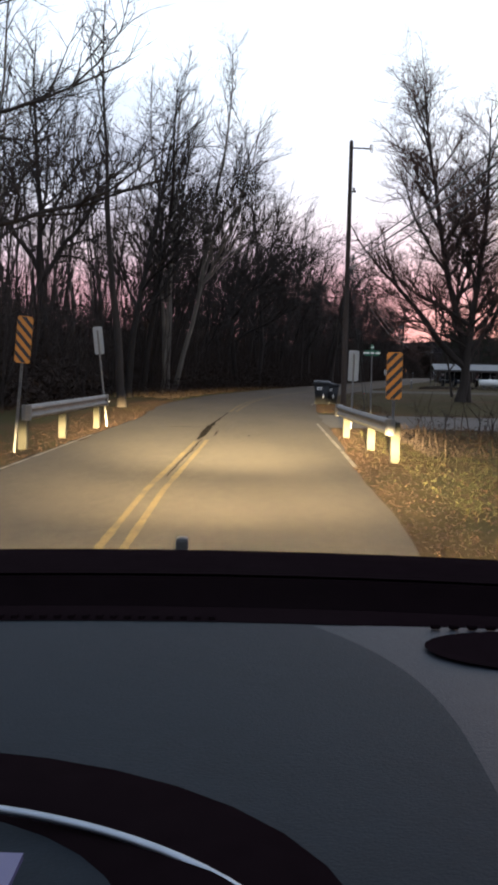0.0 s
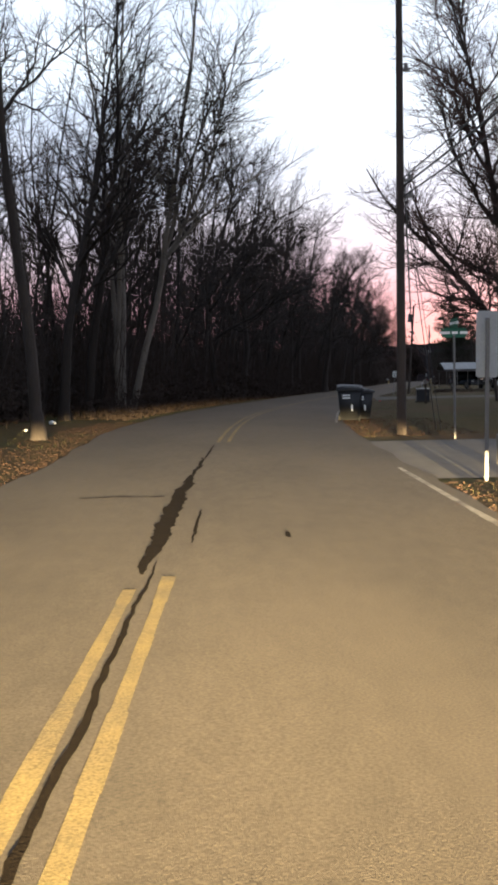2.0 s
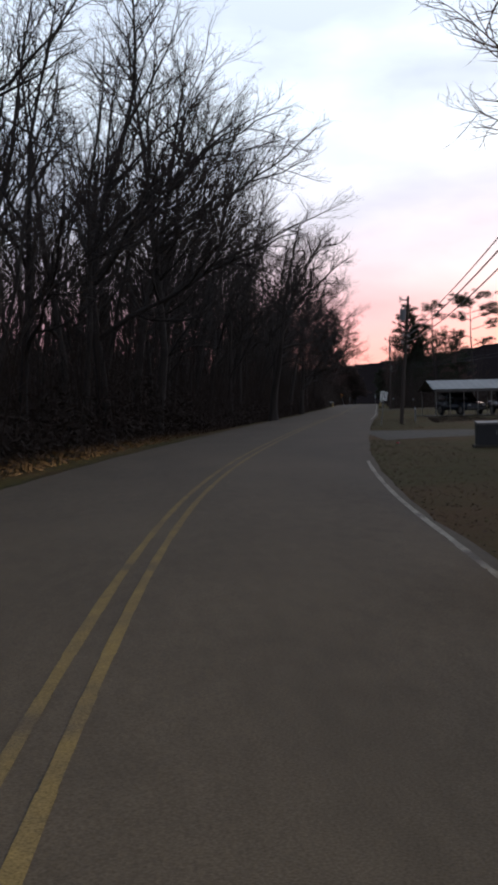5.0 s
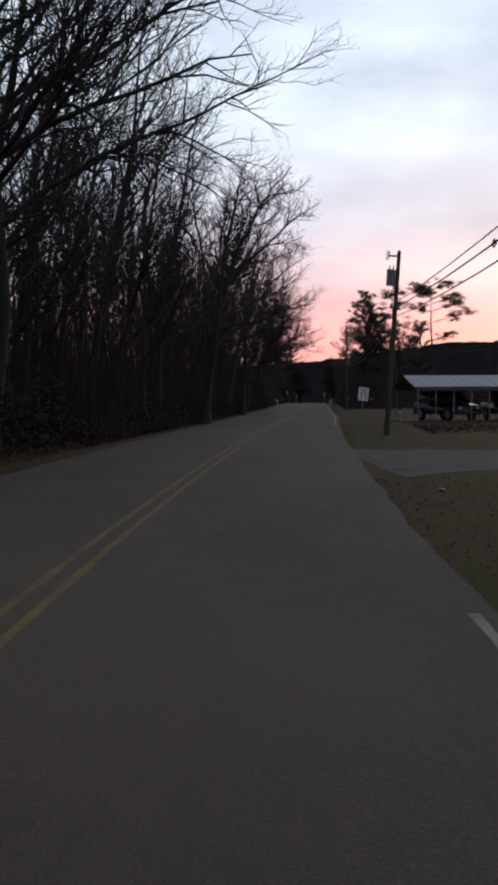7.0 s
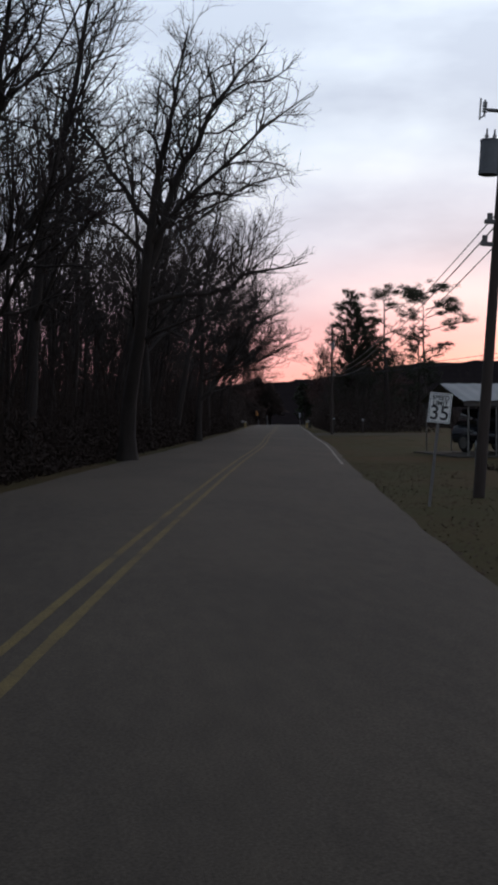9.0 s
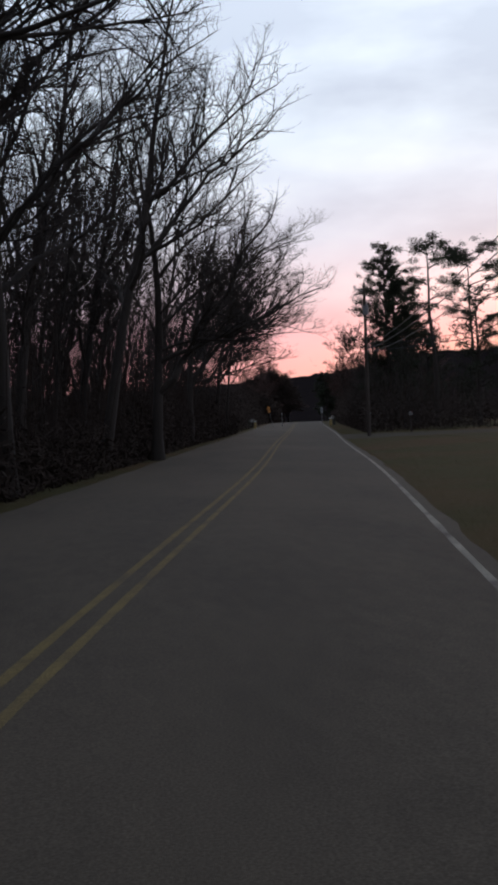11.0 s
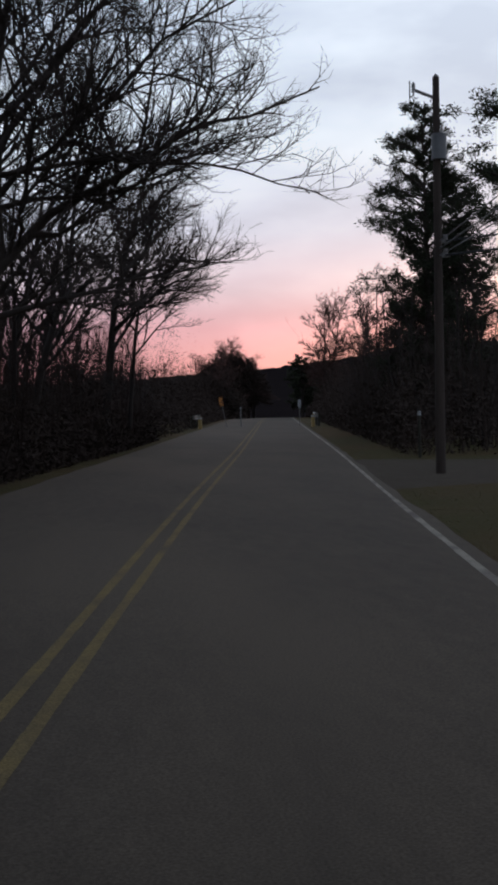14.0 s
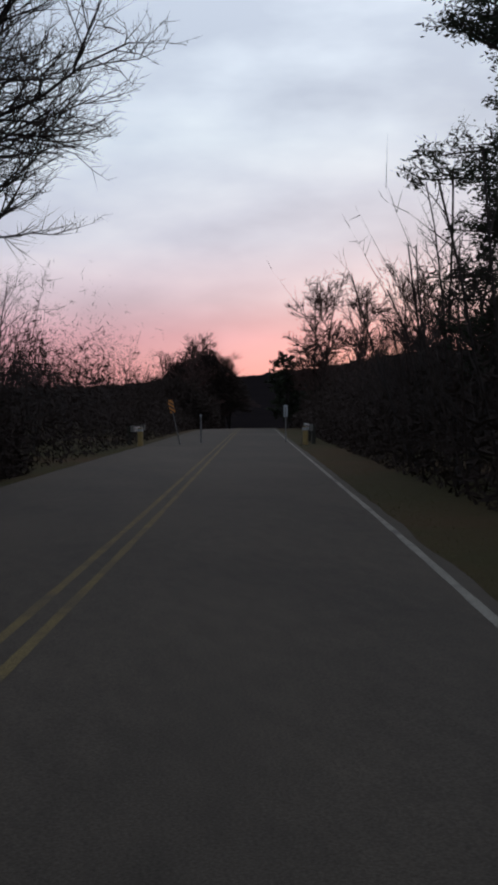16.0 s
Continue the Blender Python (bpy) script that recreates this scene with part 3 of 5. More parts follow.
wood_kinds = [form(61, 17, 0.14, (0.02, 0), limbs=10, first=0.34, spread=0.28, elev=(40, 70), gap=1.55, fine=1.5),
              form(67, 15, 0.11, (0.03, 0), limbs=11, first=0.28, spread=0.30, elev=(40, 70), gap=1.55, fine=1.5),
              form(71, 16, 0.12, (0.0, 0.03), stems=2, limbs=11, first=0.32, spread=0.28, elev=(40, 70), gap=1.55, fine=1.5)]
# the wood's edge: two staggered rows, tallest by the bend
edge_rows, rng = [], random.Random(29)
for off0, gap_, start in ((-6.5, 4.2, 61.0), (-8.4, 4.6, 68.0)):
    y = start
    while y < 255:
        size = float(np.interp(y, [40, 70, 90, 112, 140, 175, 192, 205, 211, 225, 250], [0.95, 0.95, 0.98, 0.94, 0.92, 0.84, 0.8, 0.74, 0.42, 0.36, 0.32])) * rng.uniform(0.86, 1.1)
        edge_rows.append((y, off0 + rng.uniform(-0.5, 0.5) - (1.2 if y > 200 else 0), rng.uniform(-35, 35), size, rng.randrange(6)))
        y += gap_ * rng.uniform(0.75, 1.3)
edge_rows += [(106.0, -7.2, 10, 0.98, 1), (112.5, -7.4, -20, 1.0, 3), (118.0, -7.2, 25, 0.95, 0), (160.5, -7.6, 15, 0.95, 1), (151.5, -7.2, -25, 0.95, 3), (156.0, -8.6, 40, 1.0, 4)]
firsts = {}
for y, off, turn, size, k in edge_rows:
    m = at(y, off, turn - 8, size)
    if k in firsts:
        copy_thing(firsts[k], m)
    else:
        firsts[k] = bare_tree("tree", edge_kinds[k], m, EDGE_LABEL, BARK, TWIG)

for x, y, turn, size, k in ((5.3, 119.5, -15, 1.0, 4), (6.2, 125.5, 40, 0.98, 0), (4.2, 122.0, 80, 1.05, 3)):
    copy_thing(firsts[k], stand(x, y, turn) @ Matrix.Scale(size, 4))

# great trees of the wood's edge, each with its own limbs
great = [((-4.75, 66.6), "pale-barked tree fanning up in several stems", BARK_PALE,
          form(201, 22.5, 0.17, (0.02, 0), stems=4, fan=0.2, limbs=26, first=0.34, spread=0.24, elev=(45, 70), toward=0.3, arms=((0.33, 0, 40, 26, 6.5, 0.08), (0.3, 0, 66, 70, 10.5, 0.10), (0.34, 8, 72, 72, 10.5, 0.09)))),
         ((-9.5, 55.0), "forked bare tree with wide ascending limbs", BARK,
          form(203, 18, 0.24, (0.02, 0), limbs=12, first=0.4, spread=0.34, elev=(35, 60), arms=((0.31, 10, 60, 50, 9, 0.14), (0.34, 180, 60, 62, 8, 0.12), (0.5, 0, 40, 20, 5, 0.07)))),
         ((9.3, 133.0), "dark gnarled tree with crooked bare arms", BARK,
          form(211, 14.4, 0.30, (0.0, 0), limbs=10, first=0.48, spread=0.32, elev=(30, 60), toward=0.3, gap=0.9, crook=1.5,
               arms=((0.38, -5, 10, 16, 5.8, 0.11), (0.46, 5, 62, 60, 9.0, 0.17), (0.52, -15, 40, 35, 7.0, 0.11), (0.56, 170, 55, 70, 6, 0.1), (0.3, -30, 20, 10, 4.6, 0.07)))),
         ((15.35, 163.6), "leaning dark tree with heavy limbs over the road", BARK,
          form(223, 14, 0.22, (0.05, 0), limbs=11, first=0.32, spread=0.34, elev=(30, 60), toward=0.4, gap=1.0,
               arms=((0.19, 0, 50, 52, 8.6, 0.15), (0.27, -3, 30, 22, 7.2, 0.10), (0.36, 6, 40, 10, 6.5, 0.08), (0.3, -12, 18, -6, 5.5, 0.07)))),
         ((18.45, 183.6), "dark tree with long arching limbs over the road", BARK,
          form(227, 13.5, 0.21, (0.04, 0), limbs=11, first=0.36, spread=0.36, elev=(25, 55), toward=0.5, gap=0.85,
               arms=((0.24, 0, 60, 12, 9.2, 0.13), (0.46, -4, 22, -24, 7.6, 0.06), (0.27, 4, 24, 2, 6.0, 0.08), (0.45, 6, 55, 25, 7, 0.08), (0.4, -8, 58, 38, 8.5, 0.08), (0.52, 3, 55, 32, 8.0, 0.07)))),
         ((22.3, 204.2), "upright bare tree with a broad fine crown", BARK,
          form(229, 13.5, 0.20, (0.03, 0), limbs=17, first=0.26, spread=0.38, elev=(15, 55), toward=0.4, gap=0.75, arms=((0.42, 0, 30, 8, 5.6, 0.06), (0.5, 4, 55, 40, 4.6, 0.06), (0.6, -6, 55, 40, 4.2, 0.05)))),
         ((23.3, 206.8), "slim bare tree beside a broader one", BARK,
          form(233, 11.0, 0.11, (0.06, 0), limbs=13, first=0.28, spread=0.36, elev=(20, 55), toward=0.4, gap=0.8)),
         ((-0.9, 88.0), "bare tree with a long limb toward the road", BARK,
          form(239, 18.5, 0.21, (0.04, 0), limbs=13, first=0.28, spread=0.33, toward=0.5, gap=1.2, arms=((0.21, 0, 40, 18, 8.0, 0.11), (0.32, -5, 50, 20, 7.8, 0.1), (0.4, 8, 50, 20, 8, 0.09)))),
         ((0.75, 97.0), "bare tree with spreading limbs above the road", BARK,
          form(251, 18.0, 0.22, (0.03, 0), limbs=13, first=0.36, spread=0.38, toward=0.5, elev=(25, 55), gap=1.15, arms=((0.32, 2, 42, 20, 8.0, 0.10), (0.44, -6, 50, 25, 9.0, 0.10), (0.55, 8, 45, 20, 8, 0.08)))),
         ((11.0, 146.0), "tall bare tree with ascending limbs", BARK,
          form(257, 16.0, 0.20, (0.05, 0), limbs=15, first=0.26, spread=0.36, toward=0.6, elev=(35, 60), gap=0.95, arms=((0.35, 0, 55, 40, 7.0, 0.09), (0.5, 0, 50, 35, 6.5, 0.08)))),
         ((13.2, 157.0), "tall bare tree with ascending limbs", BARK,
          form(263, 16.5, 0.20, (0.07, 0), limbs=15, first=0.28, spread=0.36, toward=0.6, elev=(40, 62), gap=1.0, arms=((0.4, 0, 52, 45, 7.5, 0.09), (0.52, -6, 48, 35, 6.5, 0.08)))),
         ((-8.2, 23.0), "old tree with a heavy limb over the rail", BARK,
          form(241, 17, 0.28, (0.0, 0), limbs=13, first=0.4, spread=0.33, gap=1.1, arms=((0.206, 4, 24, 14, 7.4, 0.10), (0.297, -6, 40, 10, 7.0, 0.08), (0.41, 10, 40, 15, 6.5, 0.07), (0.5, 0, 50, 35, 6.5, 0.07)))),
         ((-5.3, 49.2), "slim straight tree with a high bare crown", BARK,
          form(271, 17, 0.18, (0.015, 0), limbs=9, first=0.5, spread=0.24, elev=(45, 70), gap=1.25))]
for (x, y), label, bark, segs in great:
    bare_tree("tree", segs, stand(x, y), label, bark, TWIG)

rng = random.Random(3)
wfirst = {}
for row, (off0, gap_) in enumerate(((-10.5, 3.6), (-15, 4.2), (-20, 5.2))):
    y = 46.0 - row * 3
    while y < 205 - row * 6:
        k = rng.randrange(3)
        tall = float(np.interp(y, [90, 115, 140, 170, 205], [1.0, 0.92, 0.9, 0.82, 0.6]))
        m = at(y, off0 + rng.uniform(-2, 2), rng.uniform(0, 360), rng.uniform(0.85, 1.1) * tall)
        if k in wfirst:
            copy_thing(wfirst[k], m)
        else:
            wfirst[k] = bare_tree("tree", wood_kinds[k], m, WOOD_LABEL, BARK_PALE if k == 0 else BARK, TWIG, group="trees inside the wood")
        y += gap_ * rng.uniform(0.7, 1.35)

for y, off, turn, size, k in ((197, -9.5, 30, 0.55, 1), (201, -7.6, 110, 0.5, 2), (206, -10.5, 200, 0.5, 0), (212, -8.2, 50, 0.4, 2), (217, -10, 250, 0.42, 1), (224, -9, 10, 0.36, 2),
                              (231, -11, 150, 0.36, 1), (240, -9.5, 80, 0.32, 2), (202, -14, 300, 0.55, 0), (193, -12, 45, 0.6, 2)):
    copy_thing(wfirst[k], at(y, off, turn, size))

# young growth along the wood's edge
shrub_kinds = [form(111, 6.5, 0.045, (0.05, 0), stems=4, limbs=22, first=0.12, spread=0.32, elev=(30, 65), up=0.05, gap=0.95),
               form(113, 5.2, 0.04, (0.04, 0.03), stems=4, limbs=22, first=0.1, spread=0.34, elev=(25, 60), up=0.05, gap=0.95),
               form(117, 7.5, 0.05, (0.05, 0), stems=3, limbs=20, first=0.12, spread=0.3, elev=(35, 65), up=0.05, gap=0.95)]
rng = random.Random(17)
sfirst = {}


def young(m, k):
    if k in sfirst:
        return copy_thing(sfirst[k], m)
    sfirst[k] = bare_tree("sapling", shrub_kinds[k], m, "bushy bare sapling at the wood's edge", BARK, TWIG, "sapling", "saplings along the wood")


y = 36.0
while y < 240:
    k = rng.randrange(3)
    young(at(y, rng.uniform(-9.5, -6.0) - (1.5 if y < 55 else 0), rng.uniform(-40, 40), rng.uniform(0.65, 1.15) * (1 if y < 120 else 0.75)), k)
    y += rng.uniform(1.3, 2.6)
for y, off, s in ((206, 6.4, 1.15), (209, 5.7, 1.0), (211, 6.0, 1.25), (215, 6.0, 1.1), (220, 6.2, 1.0), (218, 6.8, 0.8), (224, 6.4, 0.8), (231, 7.2, 0.75), (239, 7.0, 0.7), (203, 7.4, 0.9), (246, 7.5, 0.7),
                  (201.5, 8.4, 1.1), (205, 8.8, 1.2), (208, 7.6, 1.15), (213, 7.4, 1.2), (217, 8.6, 1.1), (222, 8.0, 1.0), (227, 7.0, 0.95), (234, 8.2, 0.95), (242, 8.6, 0.9), (251, 8.0, 0.85)):
    young(at(y, off, rng.uniform(0, 360), s), rng.randrange(3))
for y, off, s in ((207, -7.2, 1.0), (211, -6.6, 0.85), (214, -7.8, 0.9), (218, -6.8, 0.75), (222, -7.6, 0.85), (227, -7.0, 0.7), (231, -8.2, 0.8), (236, -7.4, 0.72), (243, -8.0, 0.75), (252, -7.6, 0.7), (262, -8.0, 0.72)):
    young(at(y, off, rng.uniform(0, 360), s), rng.randrange(3))

# big spreading trees by the side road
right_kind = form(83, 19.5, 0.34, (-0.01, 0), stems=2, fan=0.10, gap=0.86, limbs=48, first=0.17, spread=0.37, elev=(28, 66),
                  arms=((0.13, 178, 52, 62, 10.0, 0.2), (0.15, 10, 55, 62, 9.0, 0.18), (0.26, 175, 40, 40, 6.5, 0.1), (0.19, 200, 25, 12, 5, 0.09)))
rt = bare_tree("tree", right_kind, stand(12.8, 69.0) @ Matrix.Scale(1.09, 4), "large low-forked tree with fine reddish twigs", BARK, TWIG_RED, group="trees beside the side road")
for x, y, turn, s in ((14.2, 82, 60, 0.62), (17.5, 74, 100, 0.75), (20.5, 90, 220, 0.7)):
    copy_thing(firsts[4], pose(x, y, BASE, 0, 0, turn) @ Matrix.Scale(s, 4))
# round-crowned trees beyond the cedar, and over the far road
far_kind = form(97, 13, 0.25, (0, 0), stems=2, limbs=26, first=0.14, spread=0.42, elev=(10, 70), depth=3, fine=4.2, gap=0.8)
ft = bare_tree("tree", far_kind, pose(53.1, 296, -0.2) @ Matrix.Scale(1.12, 4), "round-crowned bare tree in the distance", BARK, TWIG_RED, group="far bare trees")
for x, y, turn, s in ((58.2, 300, 70, 1.0), (62.5, 294, 140, 1.08), (68, 300, 200, 1.0), (46.0, 333, 20, 0.84), (49.5, 336, 250, 0.8), (43.5, 338, 120, 0.72), (52, 340, 300, 0.7)):
    copy_thing(ft, pose(x, y, ground_z(x, y) - 0.1, 0, 0, turn) @ Matrix.Scale(s, 4))
for x, y, turn, s in ((40.0, 318, 10, 0.45), (36, 300, 60, 0.4), (74, 306, 20, 0.8), (62, 262, 10, 0.7), (66, 258, 80, 0.65), (70, 260, 200, 0.7), (75, 254, 150, 0.66), (82, 258, 40, 0.68), (88, 262, 220, 0.7),
                      (94, 252, 290, 0.66), (100, 256, 100, 0.7), (106, 258, 30, 0.7)):
    copy_thing(wfirst[2], pose(x, y, ground_z(x, y) - 0.1, 0, 0, turn) @ Matrix.Scale(s, 4))


def sprays(places, size, seed, flat=0.5, slim=0.28):
    """Small leaf-like blades at the given places."""
    g = np.random.default_rng(seed)
    p = np.array(places)
    n = len(p)
    d = g.normal(0, 1, (n, 3)) * np.array([1, 1, flat])
    d /= np.linalg.norm(d, axis=1, keepdims=True)
    e = np.cross(d, g.normal(0, 1, (n, 3)))
    e /= np.linalg.norm(e, axis=1, keepdims=True)
    ln = size * g.uniform(0.6, 1.5, (n, 1))
    w = ln * slim
    verts = np.stack([p - d * ln * 0.5, p + e * w * 0.5, p + d * ln * 0.5, p - e * w * 0.5], 1).reshape(-1, 3)
    faces = (np.arange(n)[:, None] * 4 + np.arange(4)[None]).tolist()
    return verts.tolist(), faces


def cedar(name, m, height, width, seed, label, n=64, leaf=0.17, dense=1.0, bare_top=0.0):
    g = np.random.default_rng(seed)
    t = thing(name, m, label, "tree", "dark evergreen trees")
    trunk = [(0, 0, -0.3, 0.1, 0, height * 0.4, 0.2, 0.13), (0.1, 0, height * 0.4, 0.0, 0.1, height, 0.13, 0.02)]
    limbs, spots = [], []
    for i in range(n):
        f = (i + g.uniform(0, 1)) / n
        z = height * (0.12 + 0.88 * f)
        out = width * (1.02 - f) ** 0.5 * g.uniform(0.4, 1.08) * min(1.0, 0.66 + 0.8 * f) + 0.15
        az = g.uniform(0, 2 * math.pi)
        a = np.array([0.05, 0.05, z])
        b = a + np.array([math.cos(az) * out, math.sin(az) * out, out * g.uniform(0.15, 0.6)])
        mid = (a + b) / 2 + np.array([0, 0, 0.12 * out])
        limbs += [(*a, *mid, 0.045, 0.03), (*mid, *b, 0.03, 0.012)]
        for k in range(int(4 + 6 * out)):
            u = g.uniform(0.2, 1.0)
            c = a + (b - a) * u + np.array([0, 0, 0.12 * out * 4 * u * (1 - u)])
            d = unit((b - a) / (out + 0.1) * 0.6 + g.normal(0, 0.6, 3) + np.array([0, 0, 0.1]))
            ln = g.uniform(0.25, 0.5) * (0.5 + 0.35 * out)
            limbs.append((*c, *(c + d * ln), 0.012, 0.006))
            for q in range(int(15 * dense * (0.4 + ln))):
                spots.append(c + d * ln * g.uniform(0.1, 1.1) + g.normal(0, 0.05 + 0.06 * ln, 3))
    v, f = tubes(trunk + limbs, 5)
    mesh_part("trunk", v, f, BARK, t)
    v, f = sprays(spots, leaf, seed)
    mesh_part("crown", v, f, NEEDLE, t, "ragged dark green sprays")
    return t


def pine(name, m, height, seed, label, limbs_at):
    g = np.random.default_rng(seed)
    t = thing(name, m, label, "tree", "dark evergreen trees")
    segs = []
    p = np.array([0.0, 0, -0.3])
    for i in range(8):
        q = p + np.array([g.normal(0, 0.09), g.normal(0, 0.09), (height + 0.3) / 8])
        segs.append((*p, *q, 0.24 * (1 - i / 9), 0.24 * (1 - (i + 1) / 9)))
        p = q
    spots = []
    for f, az, ln, tufts in limbs_at:
        a = np.array([0, 0, height * f])
        d = np.array([math.cos(radians(az)), math.sin(radians(az)), 0.25])
        b = a + d * ln
        segs += [(*a, *(a + d * ln * 0.5 + np.array([0, 0, 0.15])), 0.07, 0.05), (*(a + d * ln * 0.5 + np.array([0, 0, 0.15])), *b, 0.05, 0.02)]
        for k in range(int(tufts * 3.2)):
            c = a + d * ln * g.uniform(0.45, 1.1) + np.array([g.normal(0, 0.5), g.normal(0, 0.5), g.normal(0.2, 0.34)])
            segs.append((*(a + d * ln * 0.6), *c, 0.02, 0.01))
            spots += [c + g.normal(0, 0.19, 3) * np.array([1.3, 1.3, 0.7]) for _ in range(95)]
    v, f = tubes(segs, 6)
    mesh_part("trunk", v, f, BARK, t)
    v, f = sprays(spots, 0.17, seed, 0.8, 0.32)
    mesh_part("crown", v, f, NEEDLE, t, "flat dark needle tufts")
    return t


cedar("cedar_tree", pose(36.0, 207.6, 0), 13.7, 3.5, 5, "tall ragged dark cedar beside the road", n=135, dense=2.5, leaf=0.13)
cedar("cedar_tree", pose(41.5, 203.0, 0), 10.0, 3.0, 6, "smaller ragged dark cedar in the thicket")
cedar("cedar_tree", pose(37.0, 209.0, 0), 12.3, 3.0, 12, "tall ragged dark cedar beside the road", n=95, dense=2.2, leaf=0.14)
cedar("cedar_tree", pose(39.0, 212.0, 0), 11.5, 3.0, 9, "tall ragged dark cedar beside the road", dense=1.3, leaf=0.15)
cedar("cedar_tree", pose(43.5, 222.0, 0), 9.0, 2.8, 8, "smaller ragged dark cedar in the thicket")
cedar("cedar_tree", pose(51.0, 300.0, -0.2), 7.4, 2.6, 12, "small dark rounded evergreen in the distance", n=40, leaf=0.5, dense=0.5)
cedar("cedar_tree", pose(55.0, 302.0, -0.2), 6.6, 2.6, 13, "small dark rounded evergreen in the distance", n=36, leaf=0.5, dense=0.5)
pine("pine_tree", pose(39.0, 206.0, 0), 13.9, 3, "thin pine with a broken top",
     [(0.97, 20, 1.0, 3), (0.92, 200, 1.3, 4), (0.85, 320, 1.2, 3), (0.76, 150, 1.5, 3), (0.68, 10, 1.4, 2), (0.6, 240, 1.6, 3)])
pine("pine_tree", pose(53.5, 238.0, 0), 17.4, 4, "tall flat-topped pine against the sky",
     [(0.98, 0, 2.2, 7), (0.97, 180, 2.6, 8), (0.93, 90, 2.0, 6), (0.9, 200, 3.0, 8), (0.86, 350, 3.4, 8), (0.8, 10, 4.5, 8), (0.78, 190, 2.8, 6), (0.7, 340, 5.2, 8), (0.62, 170, 2.5, 4), (0.55, 15, 3.6, 5)])


# ---- undergrowth, grass and leaves ----
def thicket(name, y0, y1, off_a, off_b, n, height, seed, label, size=0.5, stems=0):
    """Dark brush between two offsets of the road; height is a function of y."""
    g = np.random.default_rng(seed)
    pts, high, segs, ends = [], [], [], []
    for _ in range(n):
        y, o = g.uniform(y0, y1), off_a + (off_b - off_a) * g.uniform(0, 1) ** 1.7
        if 181 < y < 194 and off_a > 0 and o < 15:
            continue
        h = height(y) * max(0.3, 0.42 + 1.2 * abs(noise.noise((y * 0.21, o * 0.3, seed))) + 0.6 * noise.noise((y * 0.055, o * 0.1, seed + 9))) * min(1.0, 0.55 + abs(o - (off_a if abs(off_a) < abs(off_b) else off_b)) / 4)
        x, yy = side(y, o)
        u = g.uniform(0, 1) ** 1.25 * g.uniform(0.7, 1.02)
        (pts if u < 0.62 else high).append((x, yy, soil_z(x, yy) + h * u))
    for _ in range(stems):
        y, o = g.uniform(y0, y1), off_a + (off_b - off_a) * g.uniform(0, 1)
        if 181 < y < 194 and off_a > 0 and o < 15:
            continue
        x, yy = side(y, o)
        z = soil_z(x, yy)
        h = min(4.6, height(y)) * g.uniform(0.6, 1.3)
        dx, dy = g.normal(0, 0.08, 2) * h
        q = (x + dx, yy + dy, z + h * 0.6)
        e = (x + dx * 2.2, yy + dy * 2.2, z + h)
        segs += [(x, yy, z, *q, 0.02, 0.013)]
        ends.append((*q, *e, 0.013, 0.0))
        for k in range(5):
            f = g.uniform(0.2, 1)
            s = np.array(q) + (np.array(e) - np.array(q)) * f
            tip = s + g.normal(0, 0.3, 3) + np.array([0, 0, 0.2])
            ends.append((*s, *tip, 0.008, 0.0))
    lots = [sprays(pts, size, seed, 0.9, 0.2), sprays(high, size * 1.1, seed + 50, 0.9, 0.05)]
    if segs:
        lots += [tubes(segs, 3), spikes(ends)]
    v, f = join(*lots)
    return tagged(mesh_part(name, v, f, BRUSH), label, "undergrowth", kind="stuff")


# the wood's dark edge, its depths, and the banks beyond
thicket("undergrowth", 62, 200, -4.6, -9, 56000, lambda y: float(np.interp(y, [48, 60, 90, 120, 200], [2.2, 3.4, 5.0, 5.4, 5.4])), 1, "dark tangled brush at the wood's edge", 0.26, 1500)
thicket("undergrowth", 30, 60, -7.5, -16, 9000, lambda y: 5.0, 15, "dark tangled brush at the wood's edge", 0.45, 500)
thicket("undergrowth", 34, 120, -8.5, -24, 24000, lambda y: 7.5, 2, "dark tangled undergrowth inside the wood", 0.6, 900)
thicket("undergrowth", 116, 205, -8.5, -24, 24000, lambda y: float(np.interp(y, [120, 140, 205], [7.0, 5.5, 5.0])), 3, "dark tangled undergrowth inside the wood", 0.6, 900)
thicket("undergrowth", 30, 205, -18, -36, 13000, lambda y: float(np.interp(y, [100, 150], [11.0, 8.0])), 14, "dense dark brush deep in the wood", 0.9, 300)
thicket("undergrowth", 196, 300, -4.5, -14, 26000, lambda y: float(np.interp(y, [198, 214, 235, 260, 300], [9.5, 9.5, 9.0, 7.5, 7.0])), 4, "dark thicket along the verge", 0.3, 250)
thicket("undergrowth", 194, 262, 5.1, 15, 34000, lambda y: float(np.interp(y, [178, 190, 205, 262], [2.6, 4.0, 6.0, 6.6])), 5, "dark thicket along the verge", 0.26, 400)
thicket("undergrowth", 262, 330, 5.8, 26, 14000, lambda y: 8.0, 6, "dark thicket along the verge", 0.6, 500)
thicket("undergrowth", 145, 260, 22, 60, 22000, lambda y: 4.6, 7, "dark bushes behind the open ground", 0.7, 500)
thicket("undergrowth", 140, 262, 20, 27, 12000, lambda y: 1.6, 17, "low dark bushes behind the open ground", 0.35, 300)
thicket("undergrowth", 60, 145, 34, 60, 11000, lambda y: 4.8, 8, "dark bushes behind the open ground", 0.9, 300)
thicket("undergrowth", 290, 420, -6, -40, 9000, lambda y: 7.5, 9, "dark thicket along the verge", 0.8, 200)
thicket("undergrowth", 330, 430, 7, 40, 8000, lambda y: 7.0, 10, "dark thicket along the verge", 0.8, 200)
thicket("undergrowth", 116.5, 127, 7, 26, 5000, lambda y: 0.45, 13, "low dark weeds on the bank before the carport", 0.14, 0)
